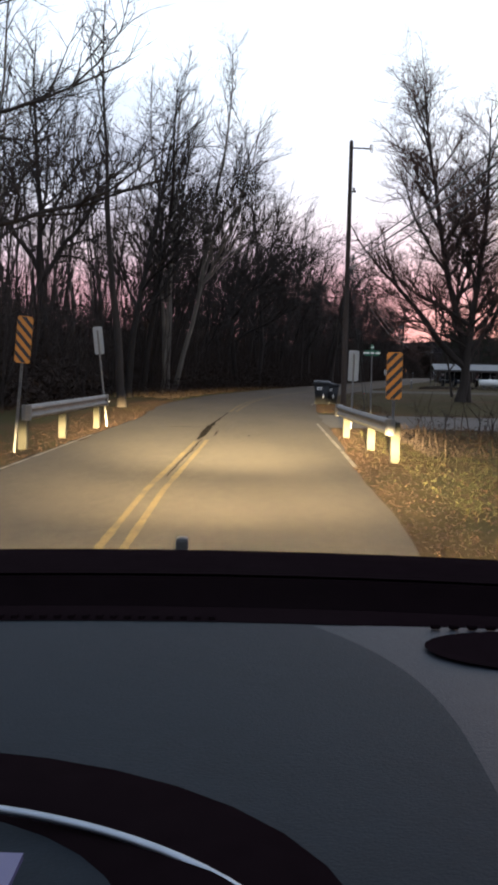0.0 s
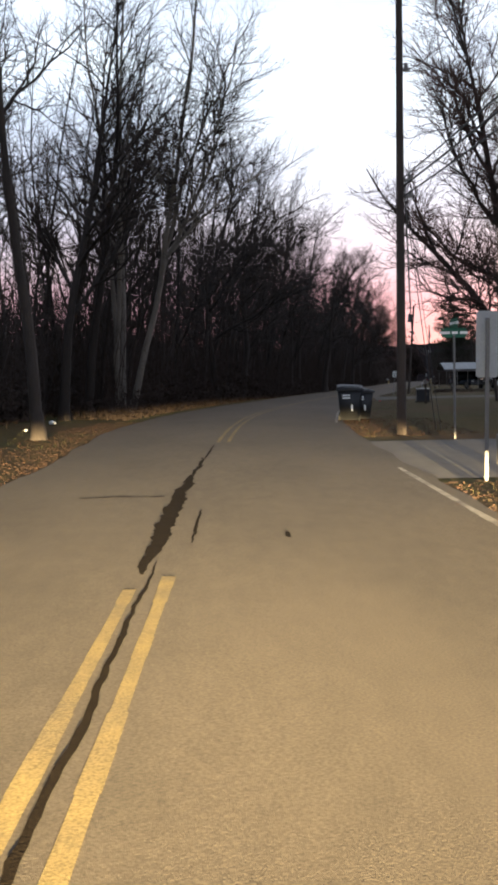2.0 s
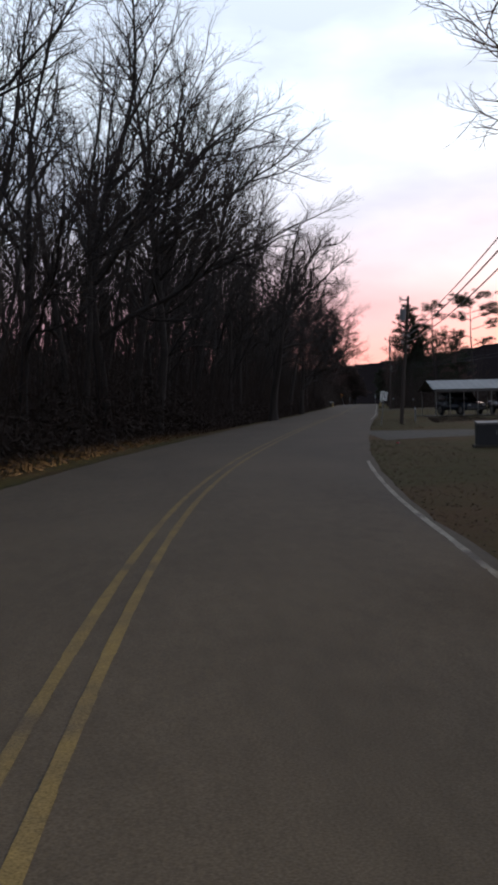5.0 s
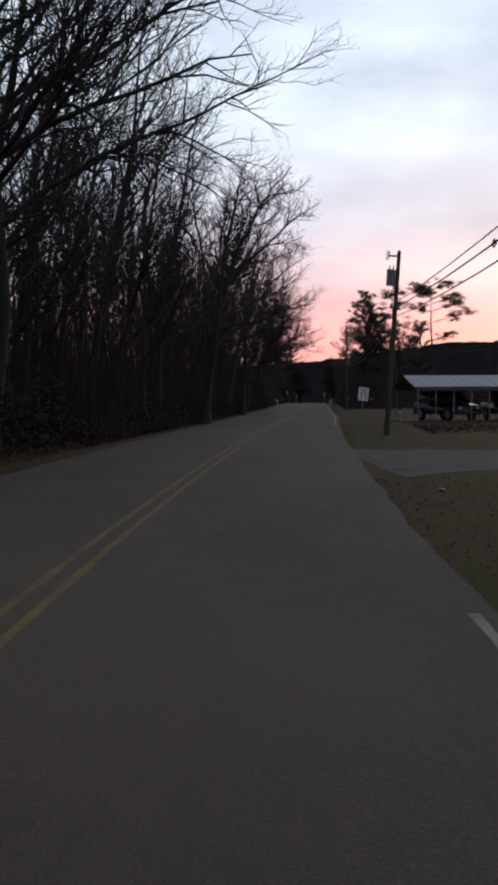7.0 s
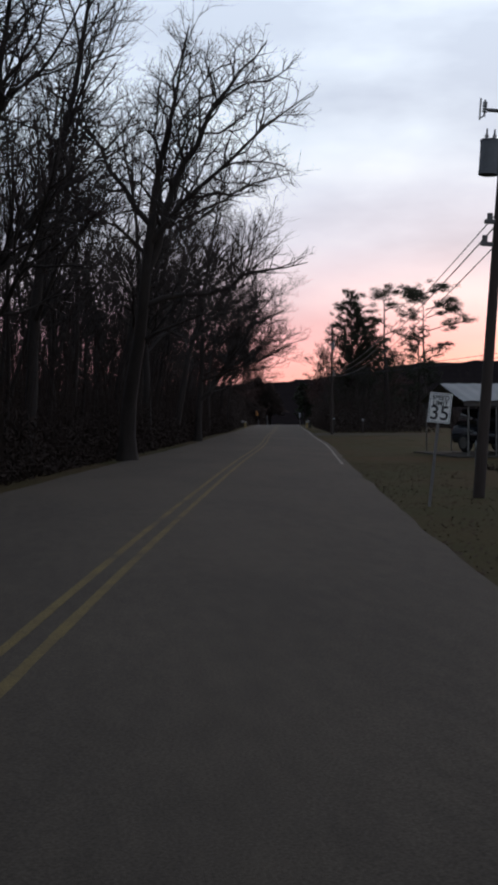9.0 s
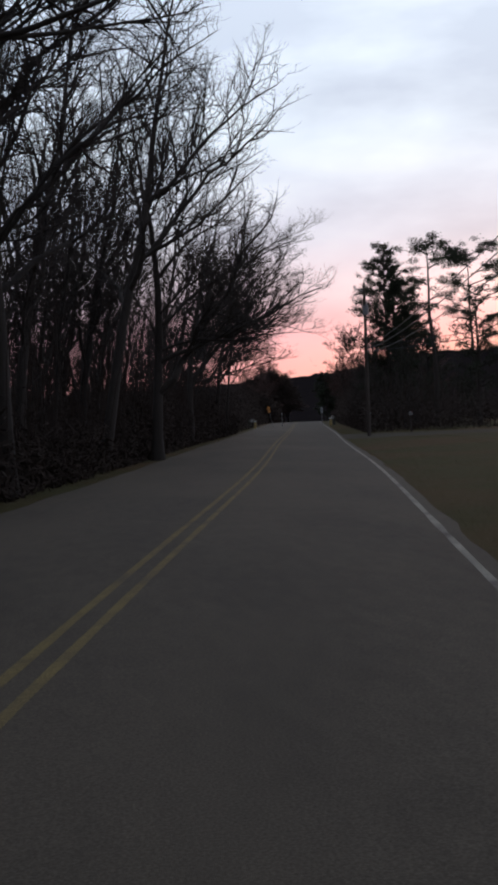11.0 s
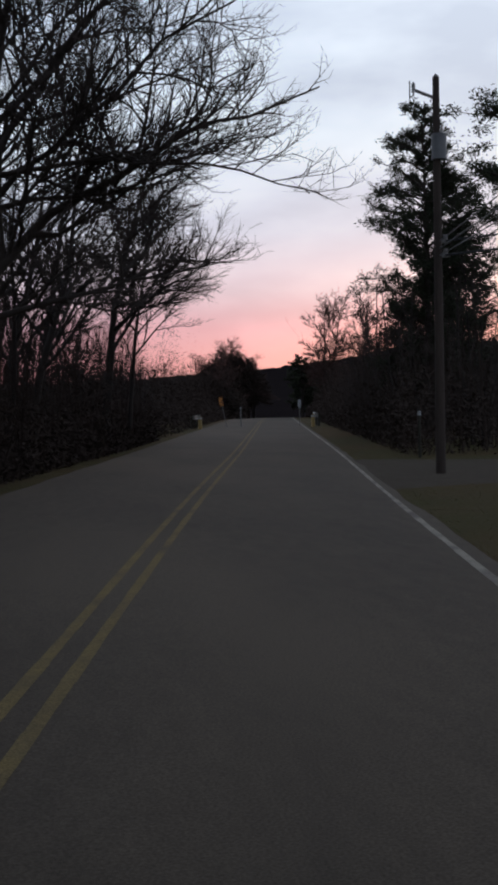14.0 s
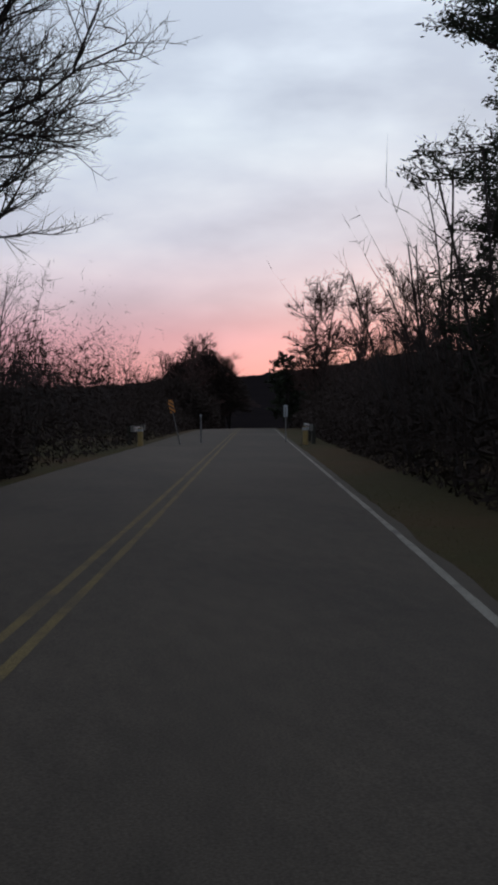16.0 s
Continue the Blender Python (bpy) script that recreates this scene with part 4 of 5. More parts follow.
thicket("undergrowth", 24, 34.2, 4.7, 15, 6500, lambda y: 0.85, 19, "low dark weeds behind the guardrail", 0.13, 120)
thicket("undergrowth", 104, 216, -4.45, -5.7, 17000, lambda y: 2.7, 22, "dark tangled brush at the wood's edge", 0.24, 200)
thicket("undergrowth", 198, 216, -4.3, -6.5, 5500, lambda y: 4.6, 21, "dark thicket along the verge", 0.26, 60)
thicket("undergrowth", 55, 130, -17, -44, 13000, lambda y: 8.5, 20, "dense dark brush deep in the wood", 0.8, 0)
thicket("undergrowth", 316, 352, -3, -15, 11000, lambda y: 11.0, 12, "dark rounded thicket at the road's far end", 0.7, 200)


def dome(name, centre, radii, n, seed, label):
    """A rounded bush filled with short dark shoots, its rim ragged with twigs."""
    g = np.random.default_rng(seed)
    d = g.normal(0, 1, (n, 3))
    d /= np.linalg.norm(d, axis=1, keepdims=True)
    d[:, 2] = np.abs(d[:, 2]) * 1.0 - 0.25
    rr = g.uniform(0, 1, (n, 1)) ** 0.4 * (1 + 0.12 * np.sin(d[:, :1] * 9 + seed) * np.cos(d[:, 1:2] * 7))
    pts = np.array(centre) + d * rr * np.array(radii)
    rim = np.array(centre) + d[:n // 6] * np.array(radii) * 0.85
    ends = np.concatenate([rim, rim + d[:n // 6] * g.uniform(0.6, 2.2, (n // 6, 1)) + g.normal(0, 0.3, (n // 6, 3)), np.full((n // 6, 1), 0.03), np.zeros((n // 6, 1))], 1)
    v, f = join(sprays(pts, 0.8, seed, 0.9, 0.12), spikes(ends))
    return tagged(mesh_part(name, v, f, BRUSH), label, "bush", kind="stuff")


dome("brush_dome", (47.8, 336, 3.5), (6.2, 5.0, 7.6), 12000, 41, "dark rounded mass of bare brush at the road's far end")
dome("brush_dome", (41.5, 322, 2.0), (5.0, 5.0, 4.6), 6000, 42, "dark rounded mass of bare brush at the road's far end")


def understory(name, y0, y1, off_a, off_b, n, low, high, seed, label):
    """Thin leafless poles with short shoots, too many to count."""
    g = np.random.default_rng(seed)
    segs, ends = [], []
    for _ in range(n):
        y, o = g.uniform(y0, y1), off_a + (off_b - off_a) * g.uniform(0, 1)
        x, yy = side(y, o)
        h = g.uniform(low, high) 
        p = np.array([x, yy, soil_z(x, yy) - 0.1])
        d = unit(np.array([g.normal(0.03, 0.1), g.normal(0, 0.1), 1.0]))
        r0 = 0.006 * h * g.uniform(0.6, 1.2)
        for i in range(4):
            d = unit(d + g.normal(0, 0.06, 3))
            q = p + d * h / 4
            ra, rb = r0 * (1 - i / 4.4), r0 * (1 - (i + 1) / 4.4)
            segs.append((*p, *q, max(ra, 0.008), max(rb, 0.008)))
            for k in range(1 + 2 * i):
                a = p + (q - p) * g.uniform(0, 1)
                az = g.uniform(0, 6.28)
                way = unit(np.array([math.cos(az), math.sin(az), g.uniform(0.3, 1.5)]))
                ends.append((*a, *(a + way * h * g.uniform(0.06, 0.2)), 0.009, 0.0))
            p = q
    v, f = join(tubes(segs, 3), spikes(ends))
    return tagged(mesh_part(name, v, f, TWIG), label, "undergrowth", kind="stuff")


understory("pole_wood", 34, 120, -6.8, -24, 1000, 4, 10, 31, "thin leafless poles crowding the wood")
understory("pole_wood", 120, 200, -6.6, -24, 950, 3.5, 8, 32, "thin leafless poles crowding the wood")
understory("pole_wood", 196, 300, -6.2, -16, 220, 2.2, 3.6, 33, "thin leafless poles above the thicket")
understory("pole_wood", 200, 262, 5.8, 14, 350, 2.5, 5.0, 34, "thin leafless poles above the thicket")


def tufts(name, y0, y1, off_a, off_b, n, h, seed, material, label, flat=False):
    g = np.random.default_rng(seed)
    y, o = g.uniform(y0, y1, n), off_a + (off_b - off_a) * g.uniform(0, 1, n) ** 1.3
    verts, faces = [], []
    for i in range(n):
        x, yy = side(y[i], o[i])
        if 35 < yy < 47.5 and x > 2 and y0 < 47:
            continue
        if (91 < yy < 104 or 183 < yy < 192) and o[i] > 0:
            continue
        z = soil_z(x, yy)
        a = g.uniform(0, 6.28)
        k = len(verts)
        if flat:
            s = 0.03 * g.uniform(0.6, 1.5)
            t = g.normal(0, 0.25)
            verts += [(x - s * math.cos(a), yy - s * math.sin(a), z + 0.012 + 0.02 * abs(t)), (x + s * 0.6 * math.sin(a), yy - s * 0.6 * math.cos(a), z + 0.02),
                      (x + s * math.cos(a), yy + s * math.sin(a), z + 0.03 + 0.03 * abs(t)), (x - s * 0.6 * math.sin(a), yy + s * 0.6 * math.cos(a), z + 0.018)]
            faces.append((k, k + 1, k + 2, k + 3))
        else:
            for b in range(3):
                a += 2.1
                hh, w = h * g.uniform(0.5, 1.5), 0.009
                k = len(verts)
                verts += [(x - w * math.sin(a), yy + w * math.cos(a), z - 0.01), (x + w * math.sin(a), yy - w * math.cos(a), z - 0.01),
                          (x + hh * 1.6 * math.cos(a), yy + hh * 1.6 * math.sin(a), z + hh * 0.6)]
                faces.append((k, k + 1, k + 2))
    return tagged(mesh_part(name, verts, faces, material), label, "grass" if not flat else "leaves", kind="stuff")


tufts("grass", 10, 60, 3.4, 9, 7500, 0.022, 1, GRASS, "short rough winter grass on the verge")
tufts("grass", 14, 34, 3.9, 8, 2200, 0.09, 8, GRASS, "longer rough grass behind the guardrail")
tufts("grass", 60, 150, 3.4, 16, 14000, 0.018, 2, GRASS, "short rough winter grass on the verge")
tufts("grass", 150, 240, 3.5, 9, 12000, 0.022, 3, GRASS, "short rough winter grass on the verge")
tufts("grass", 45, 240, -3.8, -7.0, 11000, 0.028, 4, GRASS, "short rough winter grass on the verge")
tufts("fallen_leaves", 8, 60, 2.9, 6.4, 13000, 0, 5, LITTER, "brown fallen leaves along the road's edge", True)
tufts("fallen_leaves", 16, 60, -2.9, -5.2, 6000, 0, 6, LITTER, "brown fallen leaves along the road's edge", True)
tufts("fallen_leaves", 60, 130, 3.2, 6.0, 3500, 0, 7, LITTER, "brown fallen leaves along the road's edge", True)

# ---- signs, rails and posts by the bridge ----
def marker(name, x, y, z0, face, label, lean=0.0, turn=0.0, w=0.31, h=0.92):
    """A tall striped panel on a steel post; face 1 shows stripes falling to the left, -1 to the right, 0 the bare back."""
    t = thing(name, pose(x, y, 0, 0, lean, turn), label, "road sign", "bridge markers")
    bm = bmesh.new()
    back = 1 if face else -1
    for sx in (-0.022, 0.022):
        box(bm, (0.006, 0.03, z0 + h), pose(sx, 0.021 * back, (z0 + h) / 2 - 0.1))
    box(bm, (0.05, 0.006, z0 + h), pose(0, 0.036 * back, (z0 + h) / 2 - 0.1))
    part("post", bm, POST_STEEL, t)
    ch = 0.03
    outline = [(-w / 2 + ch, 0), (w / 2 - ch, 0), (w / 2, ch), (w / 2, h - ch), (w / 2 - ch, h), (-w / 2 + ch, h), (-w / 2, h - ch), (-w / 2, ch)]
    bm = bmesh.new()
    prism(bm, outline, 0.004, pose(0, 0.0, z0))
    panel = part("panel", bm, ALU if not face else ORANGE, t)
    if face:
        bm = bmesh.new()
        s = math.tan(radians(45)) * face
        for k in range(-3, 8):
            # slanting black bars clipped to the panel's outline
            zc = k * 0.205
            poly = [(-w / 2 + 0.004, zc - s * w / 2), (w / 2 - 0.004, zc + s * w / 2), (w / 2 - 0.004, zc + s * w / 2 + 0.098), (-w / 2 + 0.004, zc - s * w / 2 + 0.098)]
            for lim, keep in ((0.012, 1), (h - 0.012, -1)):
                out = []
                for i in range(len(poly)):
                    a, b = poly[i], poly[(i + 1) % len(poly)]
                    ia, ib = (a[1] - lim) * keep >= 0, (b[1] - lim) * keep >= 0
                    if ia:
                        out.append(a)
                    if ia != ib:
                        f = (lim - a[1]) / (b[1] - a[1])
                        out.append((a[0] + (b[0] - a[0]) * f, lim))
                poly = out
                if len(poly) < 3:
                    break
            if len(poly) >= 3:
                prism(bm, poly, 0.002, pose(0, -0.0035, z0))
        part("stripe", bm, BLACK, panel, "black slanting stripes")
    for z in (0.15, h - 0.15):
        bm = bmesh.new()
        cyl(bm, 0.009, 0.009, 0.012, pose(0, -0.006, z0 + z, 90), 8)
        part("bolt", bm, STEEL, t)
    return t


marker("object_marker", 2.85, 23.0, 1.22, 1, "orange and black striped marker panel beside the guardrail")
marker("object_marker", -4.62, 23.2, 1.78, -1, "orange and black striped marker panel on a leaning post", lean=4.5)
marker("object_marker", 3.1, 35.2, 1.44, 0, "bare metal back of a marker panel past the bridge", lean=1)
marker("object_marker", -4.0, 33.4, 2.08, 0, "bare metal back of a marker panel on a leaning post", lean=-6.5, w=0.27, h=0.78)
marker("object_marker", 32.6, 241.0, 1.6, -1, "orange and black striped marker panel at the far bridge", turn=-11, lean=-12, w=0.25, h=0.62)
marker("object_marker", 38.2, 243.0, 1.3, 0, "bare metal back of a marker panel at the far bridge", turn=-11, w=0.2, h=0.6)


def guardrail(name, pts, posts, label, rail_z=0.72):
    """A bent steel rail with two ribs, on square wooden posts."""
    t = thing(name, pose(pts[0][0], pts[0][1], 0), label, "guardrail")
    ox, oy = pts[0]
    prof = [(0.0, -0.155), (0.03, -0.14), (0.075, -0.10), (0.08, -0.07), (0.03, -0.025), (0.025, 0.0), (0.03, 0.025), (0.08, 0.07), (0.075, 0.10), (0.03, 0.14), (0.0, 0.155)]
    sgn = 1 if ox < 0 else -1
    verts, faces = [], []
    n = len(prof)
    for i, (x, y) in enumerate(pts):
        for back in (0, 1):
            for dx, dz in prof:
                verts.append((x - ox + sgn * (dx - 0.004 * back), y - oy, rail_z + dz))
    for i in range(len(pts) - 1):
        for back in (0, 1):
            a = i * 2 * n + back * n
            b = a + 2 * n
            faces += [(a + j, a + j + 1, b + j + 1, b + j) for j in range(n - 1)]
    mesh_part("rail", verts, faces, STEEL, t, "dull galvanised rail")
    for px, py in posts:
        bm = bmesh.new()
        box(bm, (0.17, 0.19, rail_z + 0.45), pose(px - ox, py - oy, (rail_z + 0.45) / 2 - 0.3 - 0.06), 0.012)
        part("post", bm, POST_WOOD, t, "pale weathered post")
    for px, py in posts:
        bm = bmesh.new()
        box(bm, (0.06, 0.10, 0.2), pose(px - ox + sgn * 0.1, py - oy, rail_z), 0.005)
        part("block", bm, POST_WOOD, t)
    for a in (pts[0], pts[-1]):
        bm = bmesh.new()
        cyl(bm, 0.10, 0.10, 0.31, pose(a[0] - ox, a[1] - oy, rail_z - 0.155), 12)
        part("end_cap", bm, STEEL, t)
    return t


guardrail("guardrail", [(-4.45, 23.6), (-4.35, 26), (-4.2, 29), (-4.05, 33.2)], [(-4.62, 24.1), (-4.42, 28.0), (-4.2, 32.6)], "old steel guardrail on pale posts beside the bridge", 0.78)
guardrail("guardrail", [(2.72, 22.4), (2.62, 25), (2.5, 28), (2.42, 31.2)], [(2.85, 22.6), (2.74, 26.0), (2.58, 30.6)], "old steel guardrail on pale posts beside the bridge", 0.70)
guardrail("guardrail", [side(241.5, -4.4), side(247, -4.4)], [side(242, -4.6), side(246, -4.6)], "short steel guardrail at the far bridge", 0.8)
guardrail("guardrail", [side(241, 4.2), side(247, 4.2)], [side(241.5, 4.35), side(246, 4.35)], "short steel guardrail at the far bridge", 0.8)


def speed_sign():
    t = thing("speed_sign", pose(12.94, 112.2, 0, 0, 6.0, -9), "white speed limit sign on a steel post", "road sign")
    bm = bmesh.new()
    box(bm, (0.045, 0.025, 1.95), pose(0, 0.02, 0.875))
    part("post", bm, POST_STEEL, t)
    w, h, z0 = 0.37, 0.49, 1.37
    bm = bmesh.new()
    box(bm, (w, 0.005, h), pose(0, 0, z0 + h / 2))
    panel = part("panel", bm, SIGN_WHITE, t)
    bm = bmesh.new()
    for sx, sz, px, pz in ((w - 0.03, 0.007, 0, h - 0.018), (w - 0.03, 0.007, 0, 0.018), (0.007, h - 0.03, -w / 2 + 0.018, h / 2), (0.007, h - 0.03, w / 2 - 0.018, h / 2)):
        box(bm, (sx, 0.002, sz), pose(px, -0.0045, z0 + pz))
    part("border", bm, BLACK, panel)
    for text, size, z in (("SPEED", 0.088, 0.375), ("LIMIT", 0.088, 0.285), ("35", 0.27, 0.055)):
        cu = bpy.data.curves.new("lettering", "FONT")
        cu.body, cu.size, cu.extrude, cu.align_x = text, size * 1.2, 0.0012, "CENTER"
        cu.offset = 0.004 if text == "35" else 0.002
        tmp = bpy.data.objects.new("lettering", cu)
        me = bpy.data.meshes.new_from_object(tmp)
        bpy.data.objects.remove(tmp)
        me.materials.clear()
        me.materials.append(BLACK)
        ob = new("lettering", me)
        ob.parent = panel
        ob.matrix_basis = pose(0, -0.005, z0 + z, 90)
    return t


speed_sign()


def street_sign():
    t = thing("street_name_sign", pose(4.80, 46.0, 0), "green street name blades on a thin post", "road sign")
    bm = bmesh.new()
    cyl(bm, 0.025, 0.025, 2.40, Matrix(), 10)
    part("post", bm, POST_STEEL, t)
    for k, (turn, z) in enumerate(((5, 2.45), (95, 2.67))):
        bm = bmesh.new()
        box(bm, (0.58, 0.006, 0.22), pose(0, 0, z, 0, 0, turn), 0)
        blade = part("blade", bm, SIGN_GREEN, t)
        bm = bmesh.new()
        for x, w in ((-0.22, 0.24), (0.02, 0.14), (0.23, 0.18)):
            box(bm, (w, 0.010, 0.06), pose(0, 0, z, 0, 0, turn) @ pose(x, 0, 0))
        part("lettering_bar", bm, SIGN_WHITE, blade)
    return t


street_sign()


# ---- poles and wires ----
def pole(name, m, height, label, arm=None, can=None, clamps=(), girth=1.0):
    t = thing(name, m, label, "utility pole", "utility poles")
    bm = bmesh.new()
    cyl(bm, 0.16 * girth, 0.105 * girth, height + 0.3, pose(0, 0, -0.3), 14)
    part("shaft", bm, POLE_WOOD, t)
    bm = bmesh.new()
    cyl(bm, 0.11 * girth, 0.02, 0.07, pose(0, 0, height), 14)
    part("cap", bm, POST_STEEL, t)
    if arm:
        ax, az, rise = arm
        bm = bmesh.new()
        rod(bm, (0, 0, az), (ax, 0, az + rise), 0.035)
        a = part("arm", bm, POST_STEEL, t)
        bm = bmesh.new()
        s = 1 if ax > 0 else -1
        for k in range(4):
            cyl(bm, 0.045, 0.045, 0.025, pose(ax + s * 0.03, 0, az + rise - 0.04 + k * 0.05), 12)
        cyl(bm, 0.018, 0.018, 0.3, pose(ax + s * 0.03, 0, az + rise - 0.12), 8)
        part("insulator", bm, CERAMIC, a, "ribbed grey insulator")
        bm = bmesh.new()
        rod(bm, (ax + s * 0.03, 0, az + rise - 0.1), (ax + s * 0.11, 0, az + rise - 0.16), 0.014)
        rod(bm, (ax + s * 0.11, 0, az + rise - 0.18), (ax + s * 0.11, 0, az + rise + 0.2), 0.016)
        part("fuse", bm, CERAMIC, a)
    if can:
        cxx, cz, r, h = can
        bm = bmesh.new()
        cyl(bm, r, r, h, pose(cxx, 0, cz), 24)
        cyl(bm, r * 1.06, r * 1.06, 0.04, pose(cxx, 0, cz + h), 24)
        cyl(bm, r * 1.03, r * 1.03, 0.05, pose(cxx, 0, cz), 24)
        c = part("transformer", bm, CAN_GREY, t, "grey steel transformer drum")
        for dx in (-0.07, 0.07):
            bm = bmesh.new()
            cyl(bm, 0.028, 0.014, 0.2, pose(cxx + dx, 0, cz + h + 0.04), 10)
            cyl(bm, 0.04, 0.04, 0.025, pose(cxx + dx, 0, cz + h + 0.1), 10)
            part("bushing", bm, CERAMIC, c)
        bm = bmesh.new()
        for z in (cz + 0.15, cz + h - 0.15):
            box(bm, (abs(cxx), 0.08, 0.06), pose(cxx / 2, 0, z))
        part("bracket", bm, POST_STEEL, c)
    for z, dx in clamps:
        bm = bmesh.new()
        box(bm, (0.3, 0.10, 0.07), pose(dx, 0, z), 0.01)
        cyl(bm, 0.05, 0.05, 0.12, pose(dx * 1.6, 0, z + 0.03), 10)
        part("clamp", bm, POST_STEEL, t)
    return t


LEAN = 4.0
pole("utility_pole", pose(3.9, 48.2, 0, 0, 0.3, 0), 11.0, "tall weathered wooden pole beside the side road", arm=(0.75, 10.75, -0.02), clamps=((6.3, 0.15), (5.9, 0.16), (9.0, 0.1)), girth=0.76)
pole("utility_pole", pose(14.45, 114.0, 0, 0, LEAN, -8), 7.1, "leaning wooden pole with a transformer drum", arm=(-0.36, 6.93, 0.0), can=(-0.25, 5.78, 0.17, 0.58), clamps=((4.95, -0.1), (4.55, -0.14), (4.9, 0.08), (4.3, 0.08)), girth=0.68)
pole("utility_pole", pose(28.55, 184.6, 0, 0, 0.3, -10), 8.5, "wooden pole with a transformer drum before the cedar", arm=(-0.45, 8.05, 0.18), can=(0.05, 6.75, 0.16, 0.5), clamps=((5.0, 0.1), (4.7, 0.1)), girth=0.68)


def wires(name, runs, label):
    t = thing(name, pose(*runs[0][0]), label, "cable")
    o = Vector(runs[0][0])
    for a, b, drop, r in runs:
        cable("wire", sag(Vector(a) - o, Vector(b) - o, drop), r, t)
    return t


pb = [(14.8 + 0.02, 114.0, z) for z in (5.15, 4.95, 4.6)]
wires("power_lines", [(pb[0], (4.05, 48.2, 6.4), 0.6, 0.016), (pb[1], (4.05, 48.2, 6.2), 0.7, 0.021), (pb[2], (4.05, 48.2, 5.9), 0.8, 0.018)], "sagging black cables between the wooden poles")
wires("power_lines", [(pb[0], (28.6, 184.6, 5.0), 0.6, 0.011), (pb[1], (28.6, 184.6, 4.85), 0.7, 0.013), (pb[2], (28.6, 184.6, 4.7), 0.8, 0.011)], "sagging black cables between the wooden poles")
wires("power_lines", [((28.6, 184.6, 5.0), (52, 172, 8.5), 0.5, 0.02), ((28.6, 184.6, 4.7), (52, 172, 8.1), 0.5, 0.024)], "sagging black cables between the wooden poles")
wires("power_lines", [((4.0, 48.2, 6.35), (6.5, -14, 7.4), 0.4, 0.018), ((4.0, 48.2, 6.15), (6.5, -14, 7.1), 0.5, 0.024), ((4.0, 48.2, 5.9), (6.5, -14, 6.8), 0.6, 0.02)], "sagging black cables at the side road")
wires("guy_wire", [((4.05, 48.2, 5.9), (4.85, 48.7, 0.05), 0.0, 0.011), ((4.05, 48.2, 6.2), (5.0, 48.8, 0.05), 0.0, 0.007)], "thin steel guy wires from the tall pole")


# oval coil of spare cable hung on the lines
def cable_coil(x, y, z):
    t = thing("cable_coil", pose(x, y, z + 0.05, 0, 0, -10), "black oval coil of spare cable on the lines", "cable")
    for k, (rx, rz) in enumerate(((0.20, 0.085), (0.165, 0.06))):
        pts = [(0.0 + 0.02 * k, rx * math.cos(a), rz * math.sin(a)) for a in [2 * math.pi * i / 32 for i in range(33)]]
        cable("loop", pts, 0.012, t)
    bm = bmesh.new()
    rod(bm, (0.01, -0.2, 0), (0.01, 0.2, 0), 0.009)
    part("bracket", bm, POST_STEEL, t)


cable_coil(11.45, 93.4, 4.69)


def utility_box(x, y):
    t = thing("utility_box", pose(x, y, 0, 0, 0, -6), "dark metal utility box on a concrete pad", "utility box")
    bm = bmesh.new()
    box(bm, (0.85, 0.7, 0.10), pose(0, 0, 0.03), 0.01)
    part("pad", bm, GRAVEL, t)
    bm = bmesh.new()
    box(bm, (0.7, 0.55, 0.62), pose(0, 0, 0.39), 0.02)
    part("body", bm, BIN, t)
    bm = bmesh.new()
    box(bm, (0.74, 0.6, 0.07), pose(0, 0, 0.735, 4), 0.02)
    part("lid", bm, POST_STEEL, t)
    bm = bmesh.new()
    box(bm, (0.03, 0.03, 0.12), pose(0.2, -0.285, 0.45), 0.005)
    part("handle", bm, POST_STEEL, t)


utility_box(10.45, 83.6)


